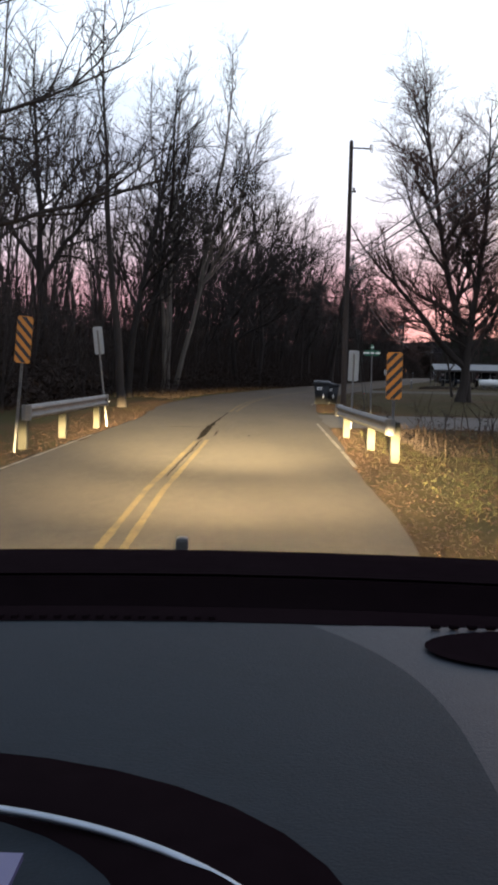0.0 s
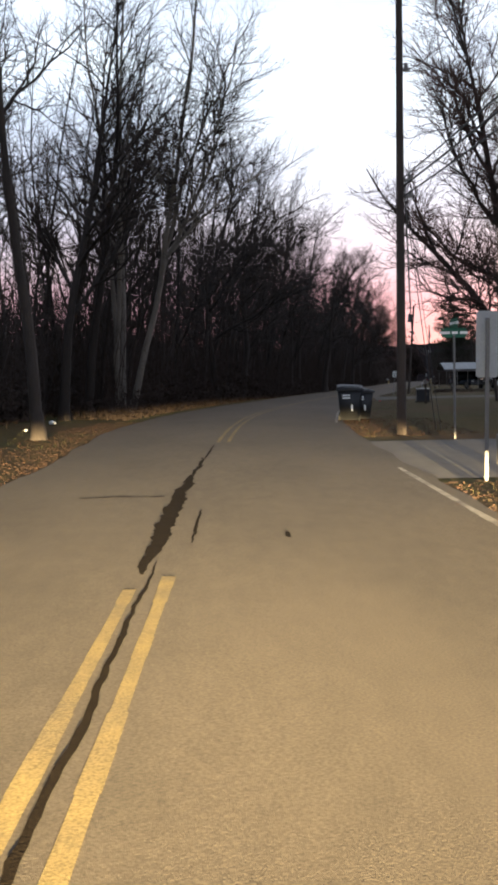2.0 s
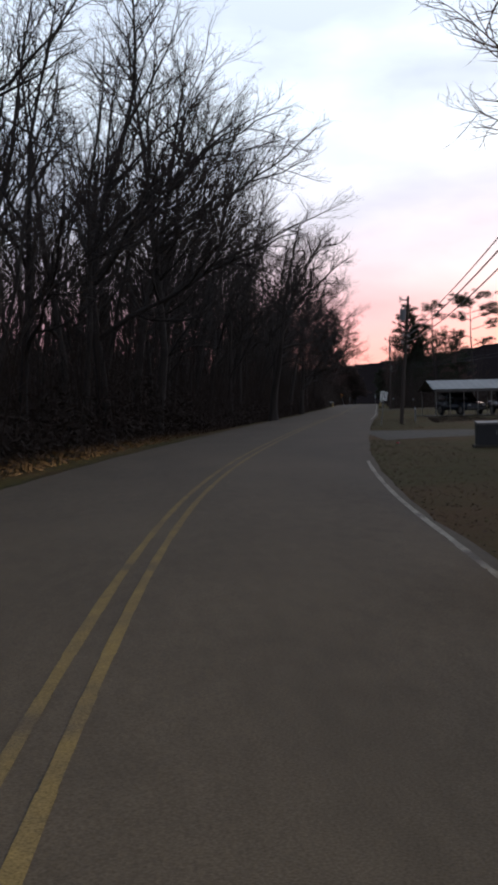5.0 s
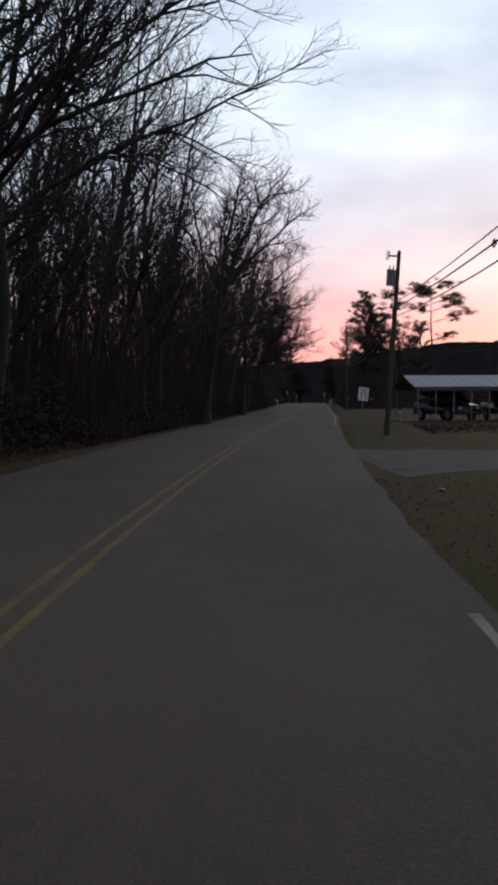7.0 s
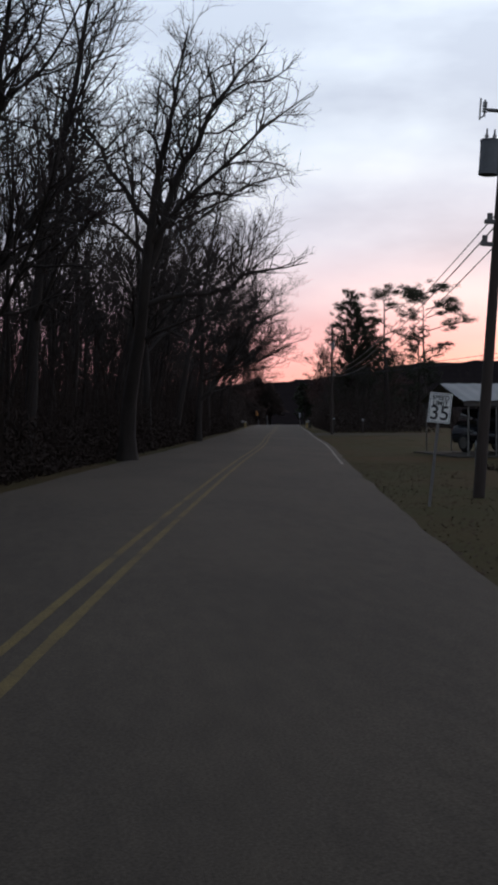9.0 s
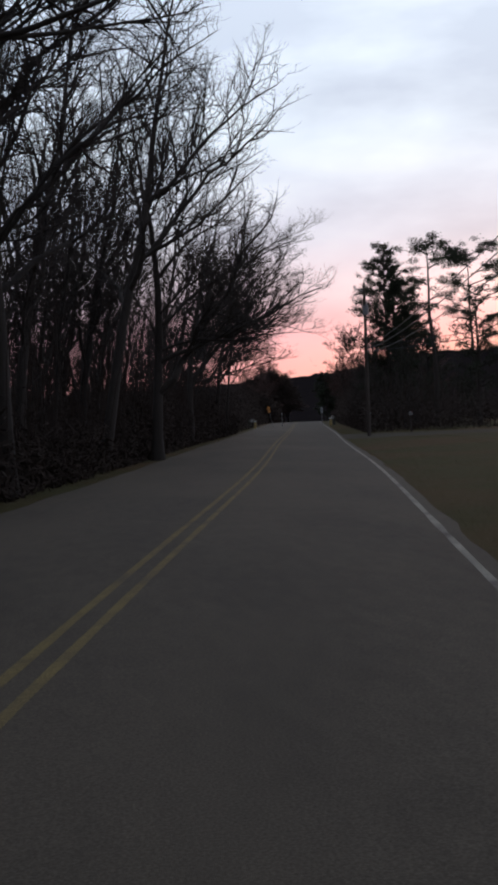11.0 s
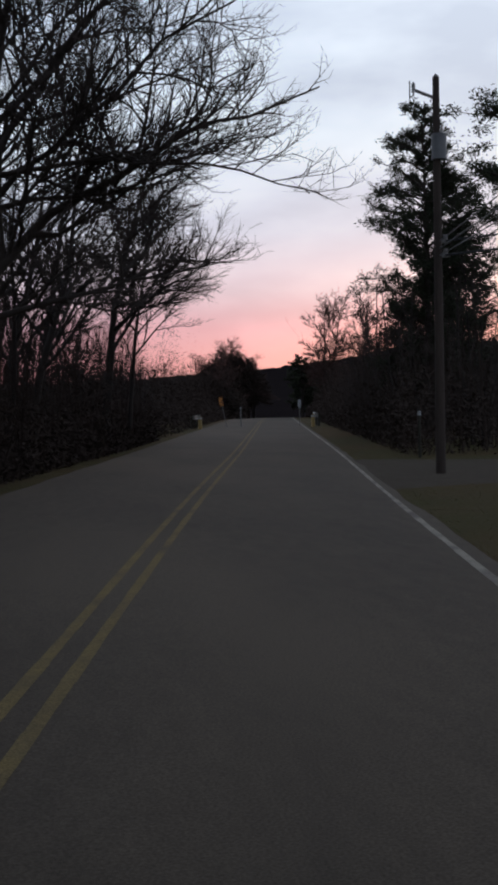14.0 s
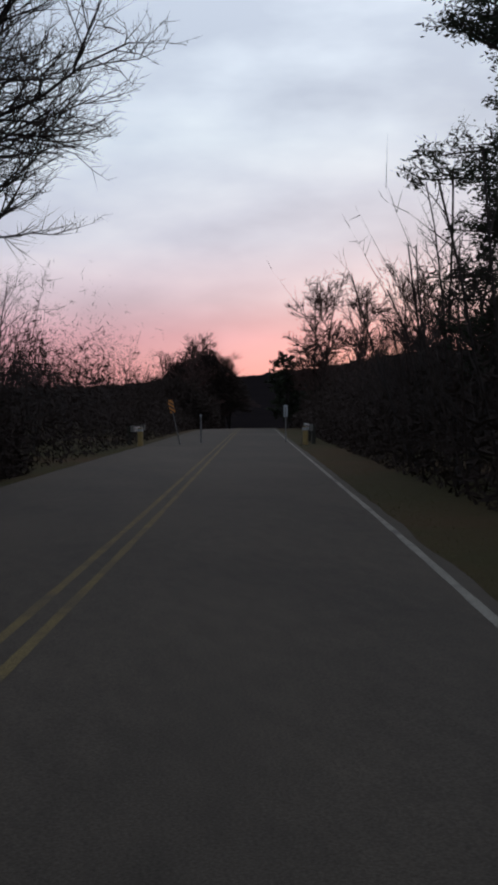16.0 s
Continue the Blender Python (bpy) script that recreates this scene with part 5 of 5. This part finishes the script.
# ---- wheeled bin at the corner ----
def wheeled_bin(m):
    t = thing("wheelie_bin", m, "black wheeled rubbish bin with closed lid on the verge", "bin")
    bm = bmesh.new()
    lo = [(-0.27, -0.30), (0.27, -0.30), (0.27, 0.30), (-0.27, 0.30)]
    hi = [(-0.36, -0.40), (0.36, -0.40), (0.36, 0.40), (-0.36, 0.40)]
    a = [bm.verts.new((x, y, 0.06)) for x, y in lo]
    b = [bm.verts.new((x, y, 0.96)) for x, y in hi]
    bm.faces.new(a[::-1])
    bm.faces.new(b)
    for i in range(4):
        bm.faces.new((a[i], a[(i + 1) % 4], b[(i + 1) % 4], b[i]))
    bmesh.ops.bevel(bm, geom=bm.edges[:], offset=0.03, segments=3, affect="EDGES")
    body = part("body", bm, BIN, t, smooth=True)
    bm = bmesh.new()
    box(bm, (0.80, 0.88, 0.05), pose(0, 0, 0.975), 0.015)
    part("rim", bm, BIN, body)
    bm = bmesh.new()
    box(bm, (0.80, 0.86, 0.06), pose(0.01, -0.01, 1.055, 5, 3), 0.025)
    box(bm, (0.60, 0.62, 0.03), pose(0.01, -0.01, 1.095, 5, 3), 0.012)
    part("lid", bm, BIN, t)
    bm = bmesh.new()
    rod(bm, (-0.3, 0.46, 0.98), (0.3, 0.46, 0.98), 0.018)
    part("handle", bm, BIN, t)
    for s in (-1, 1):
        bm = bmesh.new()
        cyl(bm, 0.14, 0.14, 0.06, pose(s * 0.30 - 0.03, 0.33, 0.14, 0, 90), 20)
        w = part("wheel", bm, RUBBER, t)
        bm = bmesh.new()
        cyl(bm, 0.07, 0.07, 0.066, pose(s * 0.30 - 0.033, 0.33, 0.14, 0, 90), 14)
        part("hub", bm, CAN_GREY, w)
    bm = bmesh.new()
    for x, z in ((-0.19, 0.82), (-0.11, 0.82), (-0.03, 0.82), (-0.19, 0.74), (-0.11, 0.74), (-0.03, 0.74)):
        box(bm, (0.06, 0.006, 0.06), pose(x, -0.40 + (0.96 - z) * 0.11, z, -6))
    part("label_bar", bm, SIGN_WHITE, body, "white printed marks")
    bm = bmesh.new()
    box(bm, (0.05, 0.006, 0.32), pose(0.06, -0.352, 0.5, -6))
    part("reflector_strip", bm, SIGN_WHITE, body)
    return t


wheeled_bin(pose(3.62, 57.7, 0, 0, 0, -4) @ Matrix.Scale(1.08, 4))
wheeled_bin(pose(4.08, 58.8, 0, 0, 0, 14) @ Matrix.Scale(0.98, 4))


# ---- carport with its vehicles ----
def carport():
    t = thing("carport", pose(21.1, 133.3, 0, 0, 0, -3), "open carport with a pale metal roof on thin posts", "carport")
    L, W = 11.5, 5.6
    bm = bmesh.new()
    n = 46
    for (y0, z0), (y1, z1) in (((-0.2, 2.0), (W / 2, 2.68)), ((W / 2, 2.68), (W + 0.2, 2.0))):
        rows = []
        for i in range(n + 1):
            x = -0.1 + (L + 0.2) * i / n
            h = 0.018 if i % 2 else 0.0
            rows.append([bm.verts.new((x + (0.35 if y0 < 0 else 0.0) * (1 - 0) * (1 if i == 0 else 0), y0, z0 + h)), bm.verts.new((x, y1, z1 + h)),
                         bm.verts.new((x, y1, z1 + h - 0.012)), bm.verts.new((x, y0, z0 + h - 0.012))])
        for a, b in zip(rows, rows[1:]):
            bm.faces.new((a[0], b[0], b[1], a[1]))
            bm.faces.new((a[3], a[2], b[2], b[3]))
            bm.faces.new((a[0], a[3], b[3], b[0]))
    part("roof", bm, ROOF_METAL, t, "faded ribbed roof sheets")
    bm = bmesh.new()
    box(bm, (L, 0.08, 0.16), pose(L / 2, 0.0, 1.92))
    part("beam", bm, POST_STEEL, t)
    bm = bmesh.new()
    box(bm, (L, 0.08, 0.16), pose(L / 2, W, 1.92))
    part("beam", bm, POST_STEEL, t)
    for i in range(12):
        for y in (0.0, W):
            bm = bmesh.new()
            box(bm, (0.05, 0.05, 1.95), pose(0.15 + i * (L - 0.3) / 11, y, 0.92), 0.005)
            part("post", bm, STEEL, t)
    bm = bmesh.new()
    box(bm, (L + 0.6, W + 0.6, 0.12), pose(L / 2, W / 2, 0.0), 0.02)
    part("slab", bm, GRAVEL, t)
    return t


carport()


def wheel(parent, x, y, r, width, rim_mat):
    bm = bmesh.new()
    m = pose(x - width / 2, y, r, 0, 90)
    bmesh.ops.create_cone(bm, cap_ends=True, segments=28, radius1=r, radius2=r, depth=width, matrix=m @ pose(0, 0, width / 2))
    bmesh.ops.bevel(bm, geom=[e for e in bm.edges if len(e.link_faces) == 2 and e.calc_face_angle(0) > 1.0], offset=width * 0.16, segments=2, affect="EDGES")
    w = part("wheel", bm, RUBBER, parent, "black tyre", smooth=True)
    bm = bmesh.new()
    cyl(bm, r * 0.62, r * 0.6, width + 0.02, pose(x - width / 2 - 0.01, y, r, 0, 90), 20)
    cyl(bm, r * 0.16, r * 0.14, width + 0.06, pose(x - width / 2 - 0.03, y, r, 0, 90), 12)
    part("rim", bm, rim_mat, w)


def parked_car(name, m, label, paint, wagon=True):
    t = thing(name, m, label, "car")
    w = 0.9
    side_line = [(-2.25, 0.35), (-2.2, 0.85), (-1.25, 1.02), (2.1, 1.05), (2.2, 0.75), (2.2, 0.35)]
    bm = bmesh.new()
    a = [bm.verts.new((-w, y, z)) for y, z in side_line]
    b = [bm.verts.new((w, y, z)) for y, z in side_line]
    bm.faces.new(a)
    bm.faces.new(b[::-1])
    for i in range(len(a)):
        bm.faces.new((a[i], b[i], b[(i + 1) % len(a)], a[(i + 1) % len(a)]))
    bmesh.ops.recalc_face_normals(bm, faces=bm.faces)
    bmesh.ops.bevel(bm, geom=bm.edges[:], offset=0.09, segments=3, affect="EDGES")
    part("body", bm, paint, t, smooth=True)
    top = [(-1.15, 1.0), (-0.65, 1.66), (1.75 if wagon else 1.1, 1.66), (2.05 if wagon else 1.7, 1.0)]
    bm = bmesh.new()
    a = [bm.verts.new((-w * (0.94 if z < 1.2 else 0.78), y, z)) for y, z in top]
    b = [bm.verts.new((w * (0.94 if z < 1.2 else 0.78), y, z)) for y, z in top]
    bm.faces.new(a)
    bm.faces.new(b[::-1])
    for i in range(4):
        bm.faces.new((a[i], b[i], b[(i + 1) % 4], a[(i + 1) % 4]))
    bmesh.ops.recalc_face_normals(bm, faces=bm.faces)
    bmesh.ops.bevel(bm, geom=bm.edges[:], offset=0.06, segments=2, affect="EDGES")
    part("cabin", bm, GLASS_DARK, t, "dark glazed cabin", smooth=True)
    bm = bmesh.new()
    box(bm, (1.44, 2.3 if wagon else 1.7, 0.05), pose(0, 0.55 if wagon else 0.25, 1.67), 0.02)
    part("roof", bm, paint, t)
    for s in (-1, 1):
        bm = bmesh.new()
        box(bm, (0.07, 0.06, 1.02 - 0.4), pose(s * 0.80, 0.55, 1.34, 0, -s * 9))
        part("pillar", bm, paint, t)
        bm = bmesh.new()
        box(bm, (0.3, 0.05, 0.16), pose(s * 0.62, -2.22, 0.74), 0.02)
        part("headlight", bm, CERAMIC, t)
        bm = bmesh.new()
        box(bm, (0.14, 0.05, 0.22), pose(s * 0.74, 2.19, 0.84), 0.02)
        part("tail_light", bm, RED_LENS, t)
        bm = bmesh.new()
        box(bm, (0.16, 0.1, 0.12), pose(s * 0.98, -0.85, 1.12), 0.03)
        part("mirror", bm, paint, t)
        for y in (-1.4, 1.35):
            wheel(t, s * 0.80, y, 0.36, 0.22, STEEL)
    bm = bmesh.new()
    box(bm, (1.7, 0.14, 0.2), pose(0, -2.26, 0.48), 0.05)
    part("bumper", bm, BLACK, t)
    bm = bmesh.new()
    box(bm, (1.0, 0.03, 0.16), pose(0, -2.24, 0.76), 0.01)
    part("grille", bm, BLACK, t)
    return t


parked_car("parked_car", pose(23.9, 136.6, 0.06, 0, 0, 18), "dark sport utility car parked under the carport", CAR_DARK)
parked_car("parked_car", pose(27.6, 136.0, 0.06, 0, 0, 8), "dark car parked under the carport", CAR_DARK, wagon=False)


def tank():
    t = thing("gas_tank", pose(26.9, 131.0, 0, 0, 0, -4), "white horizontal gas tank on short legs", "gas tank")
    bm = bmesh.new()
    cyl(bm, 0.38, 0.38, 2.0, pose(-1.0, 0, 0.62, 0, 90), 24)
    for s in (-1, 1):
        bmesh.ops.create_uvsphere(bm, u_segments=24, v_segments=12, radius=0.379, matrix=pose(s * 1.0, 0, 0.62) @ Matrix.Diagonal((0.6, 1, 1, 1)))
    part("shell", bm, TANK_WHITE, t, smooth=True)
    for s in (-1, 1):
        bm = bmesh.new()
        box(bm, (0.12, 0.5, 0.34), pose(s * 0.6, 0, 0.15), 0.01)
        part("leg", bm, CAN_GREY, t)
    bm = bmesh.new()
    cyl(bm, 0.15, 0.15, 0.14, pose(0, 0, 0.98), 14)
    part("dome", bm, TANK_WHITE, t)
    return t


tank()


def bollard(x, y, h, label, material=POST_STEEL, r=0.045):
    t = thing("marker_post", pose(x, y, 0), label, "post", "small roadside posts")
    bm = bmesh.new()
    cyl(bm, r, r * 0.9, h, Matrix(), 12)
    part("post", bm, material, t)
    bm = bmesh.new()
    cyl(bm, r * 1.1, r * 1.1, 0.12, pose(0, 0, h - 0.16), 10)
    part("band", bm, ALU, t)


bollard(16.6, 119.9, 0.9, "thin pale post in the grass", CAN_GREY)
bollard(*side(240.2, -3.9), 0.85, "stout brown end post at the far bridge", REFLECTOR, 0.14)
bollard(*side(240.2, 3.9), 0.85, "stout brown end post at the far bridge", REFLECTOR, 0.14)
bollard(33.9, 243.0, 1.5, "thin dark post by the far bridge")
bollard(30.5, 192.0, 1.35, "thin dark post at the drive's mouth", POST_WOOD)


# ---- scraps of litter on the verges ----
def scrap(x, y, size, material, label, seed):
    t = thing("litter", pose(x, y, soil_z(x, y) + 0.05), label, "litter", "litter on the verge")
    bm = bmesh.new()
    bmesh.ops.create_icosphere(bm, subdivisions=2, radius=size)
    for v in bm.verts:
        k = 1 + 0.45 * noise.noise(v.co / size * 1.7 + Vector((seed, 0, 0)))
        v.co = Vector((v.co.x * k, v.co.y * k, v.co.z * 0.55 * k + size * 0.5))
    part("crumpled_sheet", bm, material, t)


scrap(-6.3, 58.5, 0.12, TANK_WHITE, "crumpled white paper in the dead leaves", 1)
scrap(-6.4, 53.8, 0.07, TANK_WHITE, "crumpled white paper in the dead leaves", 3)
scrap(-4.95, 38.5, 0.06, TANK_WHITE, "crumpled white paper in the dead leaves", 4)
scrap(8.66, 88.0, 0.05, RED_LENS, "faded red wrapper in the grass", 7)


# ---- mailboxes at the drive ----
def mailbox(x, y, turn):
    t = thing("mailbox", pose(x, y, 0, 0, 0, turn), "dark metal mailbox on a wooden post", "mailbox", "mailboxes")
    bm = bmesh.new()
    box(bm, (0.1, 0.1, 1.05), pose(0, 0, 0.5), 0.008)
    part("post", bm, POLE_WOOD, t)
    bm = bmesh.new()
    arc = [(-0.09, 0)] + [(0.09 * math.cos(a), 0.12 + 0.09 * math.sin(a)) for a in [math.pi - math.pi * i / 8 for i in range(9)]] + [(0.09, 0)]
    prism(bm, arc, 0.48, pose(0, -0.24, 1.05))
    part("box", bm, POST_STEEL, t)
    bm = bmesh.new()
    box(bm, (0.01, 0.03, 0.16), pose(0.097, 0.05, 1.2))
    part("flag", bm, RED_LENS, t)


mailbox(32.4, 189.5, -10)
mailbox(9.9, 79.5, -8)


# ---- the car in which the drive begins ----
def own_car():
    t = thing("car", pose(0, 0, 0), "pewter car with a charcoal dashboard on the road", "car")
    EYE = 1.78
    # dashboard top, a gently crowned slab
    nx, ny = 40, 24
    verts, faces = [], []
    for j in range(ny + 1):
        for i in range(nx + 1):
            x = -0.72 + 1.44 * i / nx
            v = j / ny
            y = 0.40 + v * (0.76 - 0.09 * (x / 0.72) ** 2)
            z = EYE - 0.252 - 0.014 * (1 - v) - 0.012 * (x / 0.72) ** 2 + 0.006 * math.sin(math.pi * v)
            verts.append((x, y, z))
    w = nx + 1
    faces = [(j * w + i, j * w + i + 1, (j + 1) * w + i + 1, (j + 1) * w + i) for j in range(ny) for i in range(nx)]
    dash = mesh_part("dashboard", verts, faces, DASH, t, "matte charcoal dashboard", smooth=True)

    def on_dash(x, y):
        v = min(1.0, max(0.0, (y - 0.40) / (0.76 - 0.09 * (x / 0.72) ** 2)))
        return EYE - 0.252 - 0.014 * (1 - v) - 0.012 * (x / 0.72) ** 2 + 0.006 * math.sin(math.pi * v)
    # front face of the dashboard towards the seats
    bm = bmesh.new()
    box(bm, (1.44, 0.05, 0.42), pose(0, 0.385, EYE - 0.49), 0.02)
    part("fascia", bm, DASH_BLACK, dash)
    # pale sweeping band
    verts, faces = [], []
    for i in range(29):
        u = i / 28
        y0 = 0.46 + 0.69 * u
        x0 = 0.16 - 0.09 * max(0.0, (y0 - 0.76) / 0.39) ** 2.6 - 0.06 * max(0.0, (0.7 - y0) / 0.24) ** 1.5
        for s in range(9):
            x = x0 + (0.70 - x0) * s / 8
            y = min(y0, 1.152 - 0.09 * (x / 0.72) ** 2)
            verts.append((x, y, on_dash(x, y) + 0.0035 * min(1.0, s / 2)))
        if i:
            b = i * 9
            faces += [(b - 9 + s, b - 8 + s, b + 1 + s, b + s) for s in range(8)]
    mesh_part("band", verts, faces, DASH_PALE, dash, "paler vinyl band", smooth=True)
    # speaker grille
    bm = bmesh.new()
    ring = [bm.verts.new((0.272 + 0.105 * math.cos(a), 1.050 + 0.078 * math.sin(a), on_dash(0.272 + 0.105 * math.cos(a), 1.050 + 0.078 * math.sin(a)) + 0.0045))
            for a in [2 * math.pi * i / 40 for i in range(40)]]
    bm.faces.new(ring)
    part("speaker_grille", bm, DASH_BLACK, dash, "oval dark speaker grille")
    # dark lip along the glass, with its row of slots
    for name, prof, material in (("defrost_lip", ((1.155, -0.2515), (1.19, -0.247), (1.23, -0.252)), DASH_BLACK),
                                 ("windscreen_gutter", ((1.232, -0.252), (1.25, -0.36), (1.37, -0.37), (1.40, -0.250)), DASH_BLACK),
                                 ("cowl_panel", ((1.402, -0.2475), (1.47, -0.2385), (1.53, -0.2385), (1.56, -0.30)), DASH_BLACK)):
        verts, faces = [], []
        for i in range(41):
            x = -0.78 + 1.56 * i / 40
            bow = 0.11 * (x / 0.78) ** 2
            for y, z in prof:
                verts.append((x, y - bow, EYE + z - 0.010 * (x / 0.78) ** 2))
        n = len(prof)
        for i in range(40):
            faces += [(i * n + q, (i + 1) * n + q, (i + 1) * n + q + 1, i * n + q + 1) for q in range(n - 1)]
        mesh_part(name, verts, faces, material, dash, smooth=True)
    for i in range(16):
        x = -0.24 + i * 0.014
        bm = bmesh.new()
        box(bm, (0.006, 0.010, 0.004), pose(x, 1.165 - 0.11 * (x / 0.78) ** 2, EYE - 0.2495 - 0.010 * (x / 0.78) ** 2))
        part("vent_slot", bm, DASH_BLACK, dash)
    bm = bmesh.new()
    for i in range(4):
        box(bm, (0.010, 0.008, 0.005), pose(0.19 + i * 0.018, 1.135, on_dash(0.2, 1.12) + 0.006), 0.002)
    part("sensor", bm, DASH_BLACK, dash)
    # instrument hood, its bright arc and the screen
    verts, faces = [], []
    m1, m2 = 36, 8
    for j in range(m2 + 1):
        for i in range(m1):
            a = 2 * math.pi * i / m1
            s = 1 - 0.9 * j / m2
            x, y = -0.22 + 0.285 * math.cos(a) * s, 0.50 + 0.262 * math.sin(a) * s
            lift = 0.012 * math.sin(math.pi * min(1, (j + 0.5) / 4)) if j < 4 else -0.012 * (j - 3)
            verts.append((x, y, EYE - 0.258 + lift))
    for j in range(m2):
        faces += [(j * m1 + i, j * m1 + (i + 1) % m1, (j + 1) * m1 + (i + 1) % m1, (j + 1) * m1 + i) for i in range(m1)]
    hood = mesh_part("instrument_hood", verts, faces, DASH_BLACK, dash, "black instrument hood", smooth=True)
    pts = [(-0.22 + 0.272 * math.cos(a), 0.405 + 0.254 * math.sin(a), EYE - 0.249) for a in [math.pi * i / 48 for i in range(49)]]
    arc = cable("trim_arc", pts, 0.0025, dash)
    arc.data.materials.clear()
    arc.data.materials.append(CHROME)
    arc["label"] = "bright satin trim arc"
    bm = bmesh.new()
    box(bm, (0.17, 0.07, 0.003), pose(-0.19, 0.535, EYE - 0.243), 0)
    part("display", bm, SCREEN, dash, "faint violet display")
    # bonnet and nozzle
    verts, faces = [], []
    for j in range(17):
        for i in range(33):
            x = -0.80 + 1.6 * i / 32
            v = j / 16
            y = 1.50 + v * (0.98 - 0.16 * (x / 0.8) ** 2)
            z = EYE - 0.268 - 0.092 * v - 0.05 * v ** 3 - 0.03 * (x / 0.8) ** 2 + 0.006 * math.exp(-((abs(x) - 0.5) / 0.06) ** 2)
            verts.append((x, y, z))
    faces = [(j * 33 + i, j * 33 + i + 1, (j + 1) * 33 + i + 1, (j + 1) * 33 + i) for j in range(16) for i in range(32)]
    hoodp = mesh_part("bonnet", verts, faces, CAR_SILVER, t, smooth=True)
    bm = bmesh.new()
    box(bm, (0.022, 0.03, 0.03), pose(-0.105, 1.98, EYE - 0.302), 0.008)
    part("washer_nozzle", bm, BLACK, hoodp)
    # body round it
    bm = bmesh.new()
    prism(bm, [(-0.92, 0.42), (0.92, 0.42), (0.92, 0.80), (0.80, 0.98), (-0.80, 0.98), (-0.92, 0.80)], 0.10, pose(0, 2.50, 0), 0.02)
    box(bm, (1.86, 0.22, 0.28), pose(0, 2.62, 0.52), 0.07)
    part("front_bumper", bm, CAR_SILVER, t)
    bm = bmesh.new()
    box(bm, (0.9, 0.05, 0.2), pose(0, 2.62, 0.86), 0.02)
    part("grille", bm, BLACK, t)
    for s in (-1, 1):
        bm = bmesh.new()
        prism(bm, [(0.0, 0.40), (0.10, 0.40), (0.12, 0.85), (0.03, 1.26), (0.0, 1.26)], 1.35, pose(s * 0.82, 1.18, 0) @ Matrix.Diagonal((s, 1, 1, 1)))
        part("wing", bm, CAR_SILVER, t)
        bm = bmesh.new()
        box(bm, (0.06, 2.9, 0.72), pose(s * 0.90, -0.35, 0.74), 0.03)
        part("door", bm, CAR_SILVER, t)
        bm = bmesh.new()
        box(bm, (0.34, 0.10, 0.17), pose(s * 0.66, 2.60, 0.86), 0.03)
        part("headlight", bm, LAMP_GLASS, t, "lit headlight")
        bm = bmesh.new()
        rod(bm, (s * 0.80, 1.12, 1.30), (s * 0.70, 0.20, 1.86), 0.035)
        part("pillar", bm, CAR_SILVER, t)
        bm = bmesh.new()
        rod(bm, (s * 0.84, -1.6, 1.12), (s * 0.70, -1.25, 1.86), 0.05)
        part("pillar", bm, CAR_SILVER, t)
        for y in (1.75, -1.35):
            wheel(t, s * 0.80, y, 0.36, 0.24, STEEL)
    bm = bmesh.new()
    box(bm, (1.5, 1.55, 0.05), pose(0, -0.55, 1.89), 0.02)
    part("roof", bm, CAR_SILVER, t)
    bm = bmesh.new()
    box(bm, (1.7, 4.0, 0.12), pose(0, 0.3, 0.36), 0.02)
    part("floor_pan", bm, BLACK, t)
    bm = bmesh.new()
    box(bm, (1.84, 0.5, 0.75), pose(0, -2.0, 0.78), 0.08)
    part("tail", bm, CAR_SILVER, t)
    return t


own_car()
# low beams: flat fans of light, near, middle and far, on each side
for s in (-1, 1):
    for power, half, drop, wide in ((6500, 5.5, 7.5, 6.0), (31000, 4.2, 4.9, 6.0), (210000, 2.7, 3.0, 6.6), (950000, 1.5, 1.85, 7.2)):
        lamp = new("headlamp", bpy.data.lights.new("headlamp", "SPOT"))
        lamp.data.energy, lamp.data.spot_size, lamp.data.spot_blend, lamp.data.shadow_soft_size = power, radians(half * 2), 1.0, 0.05
        lamp.data.color = (1.0, 0.77, 0.40)
        lamp.matrix_world = look((s * 0.66, 2.75, 0.90), (s * 0.66 - 0.3, 22.75, 0.90 - 20 * math.tan(radians(drop)))) @ Matrix.Diagonal((wide, 1, 1, 1))
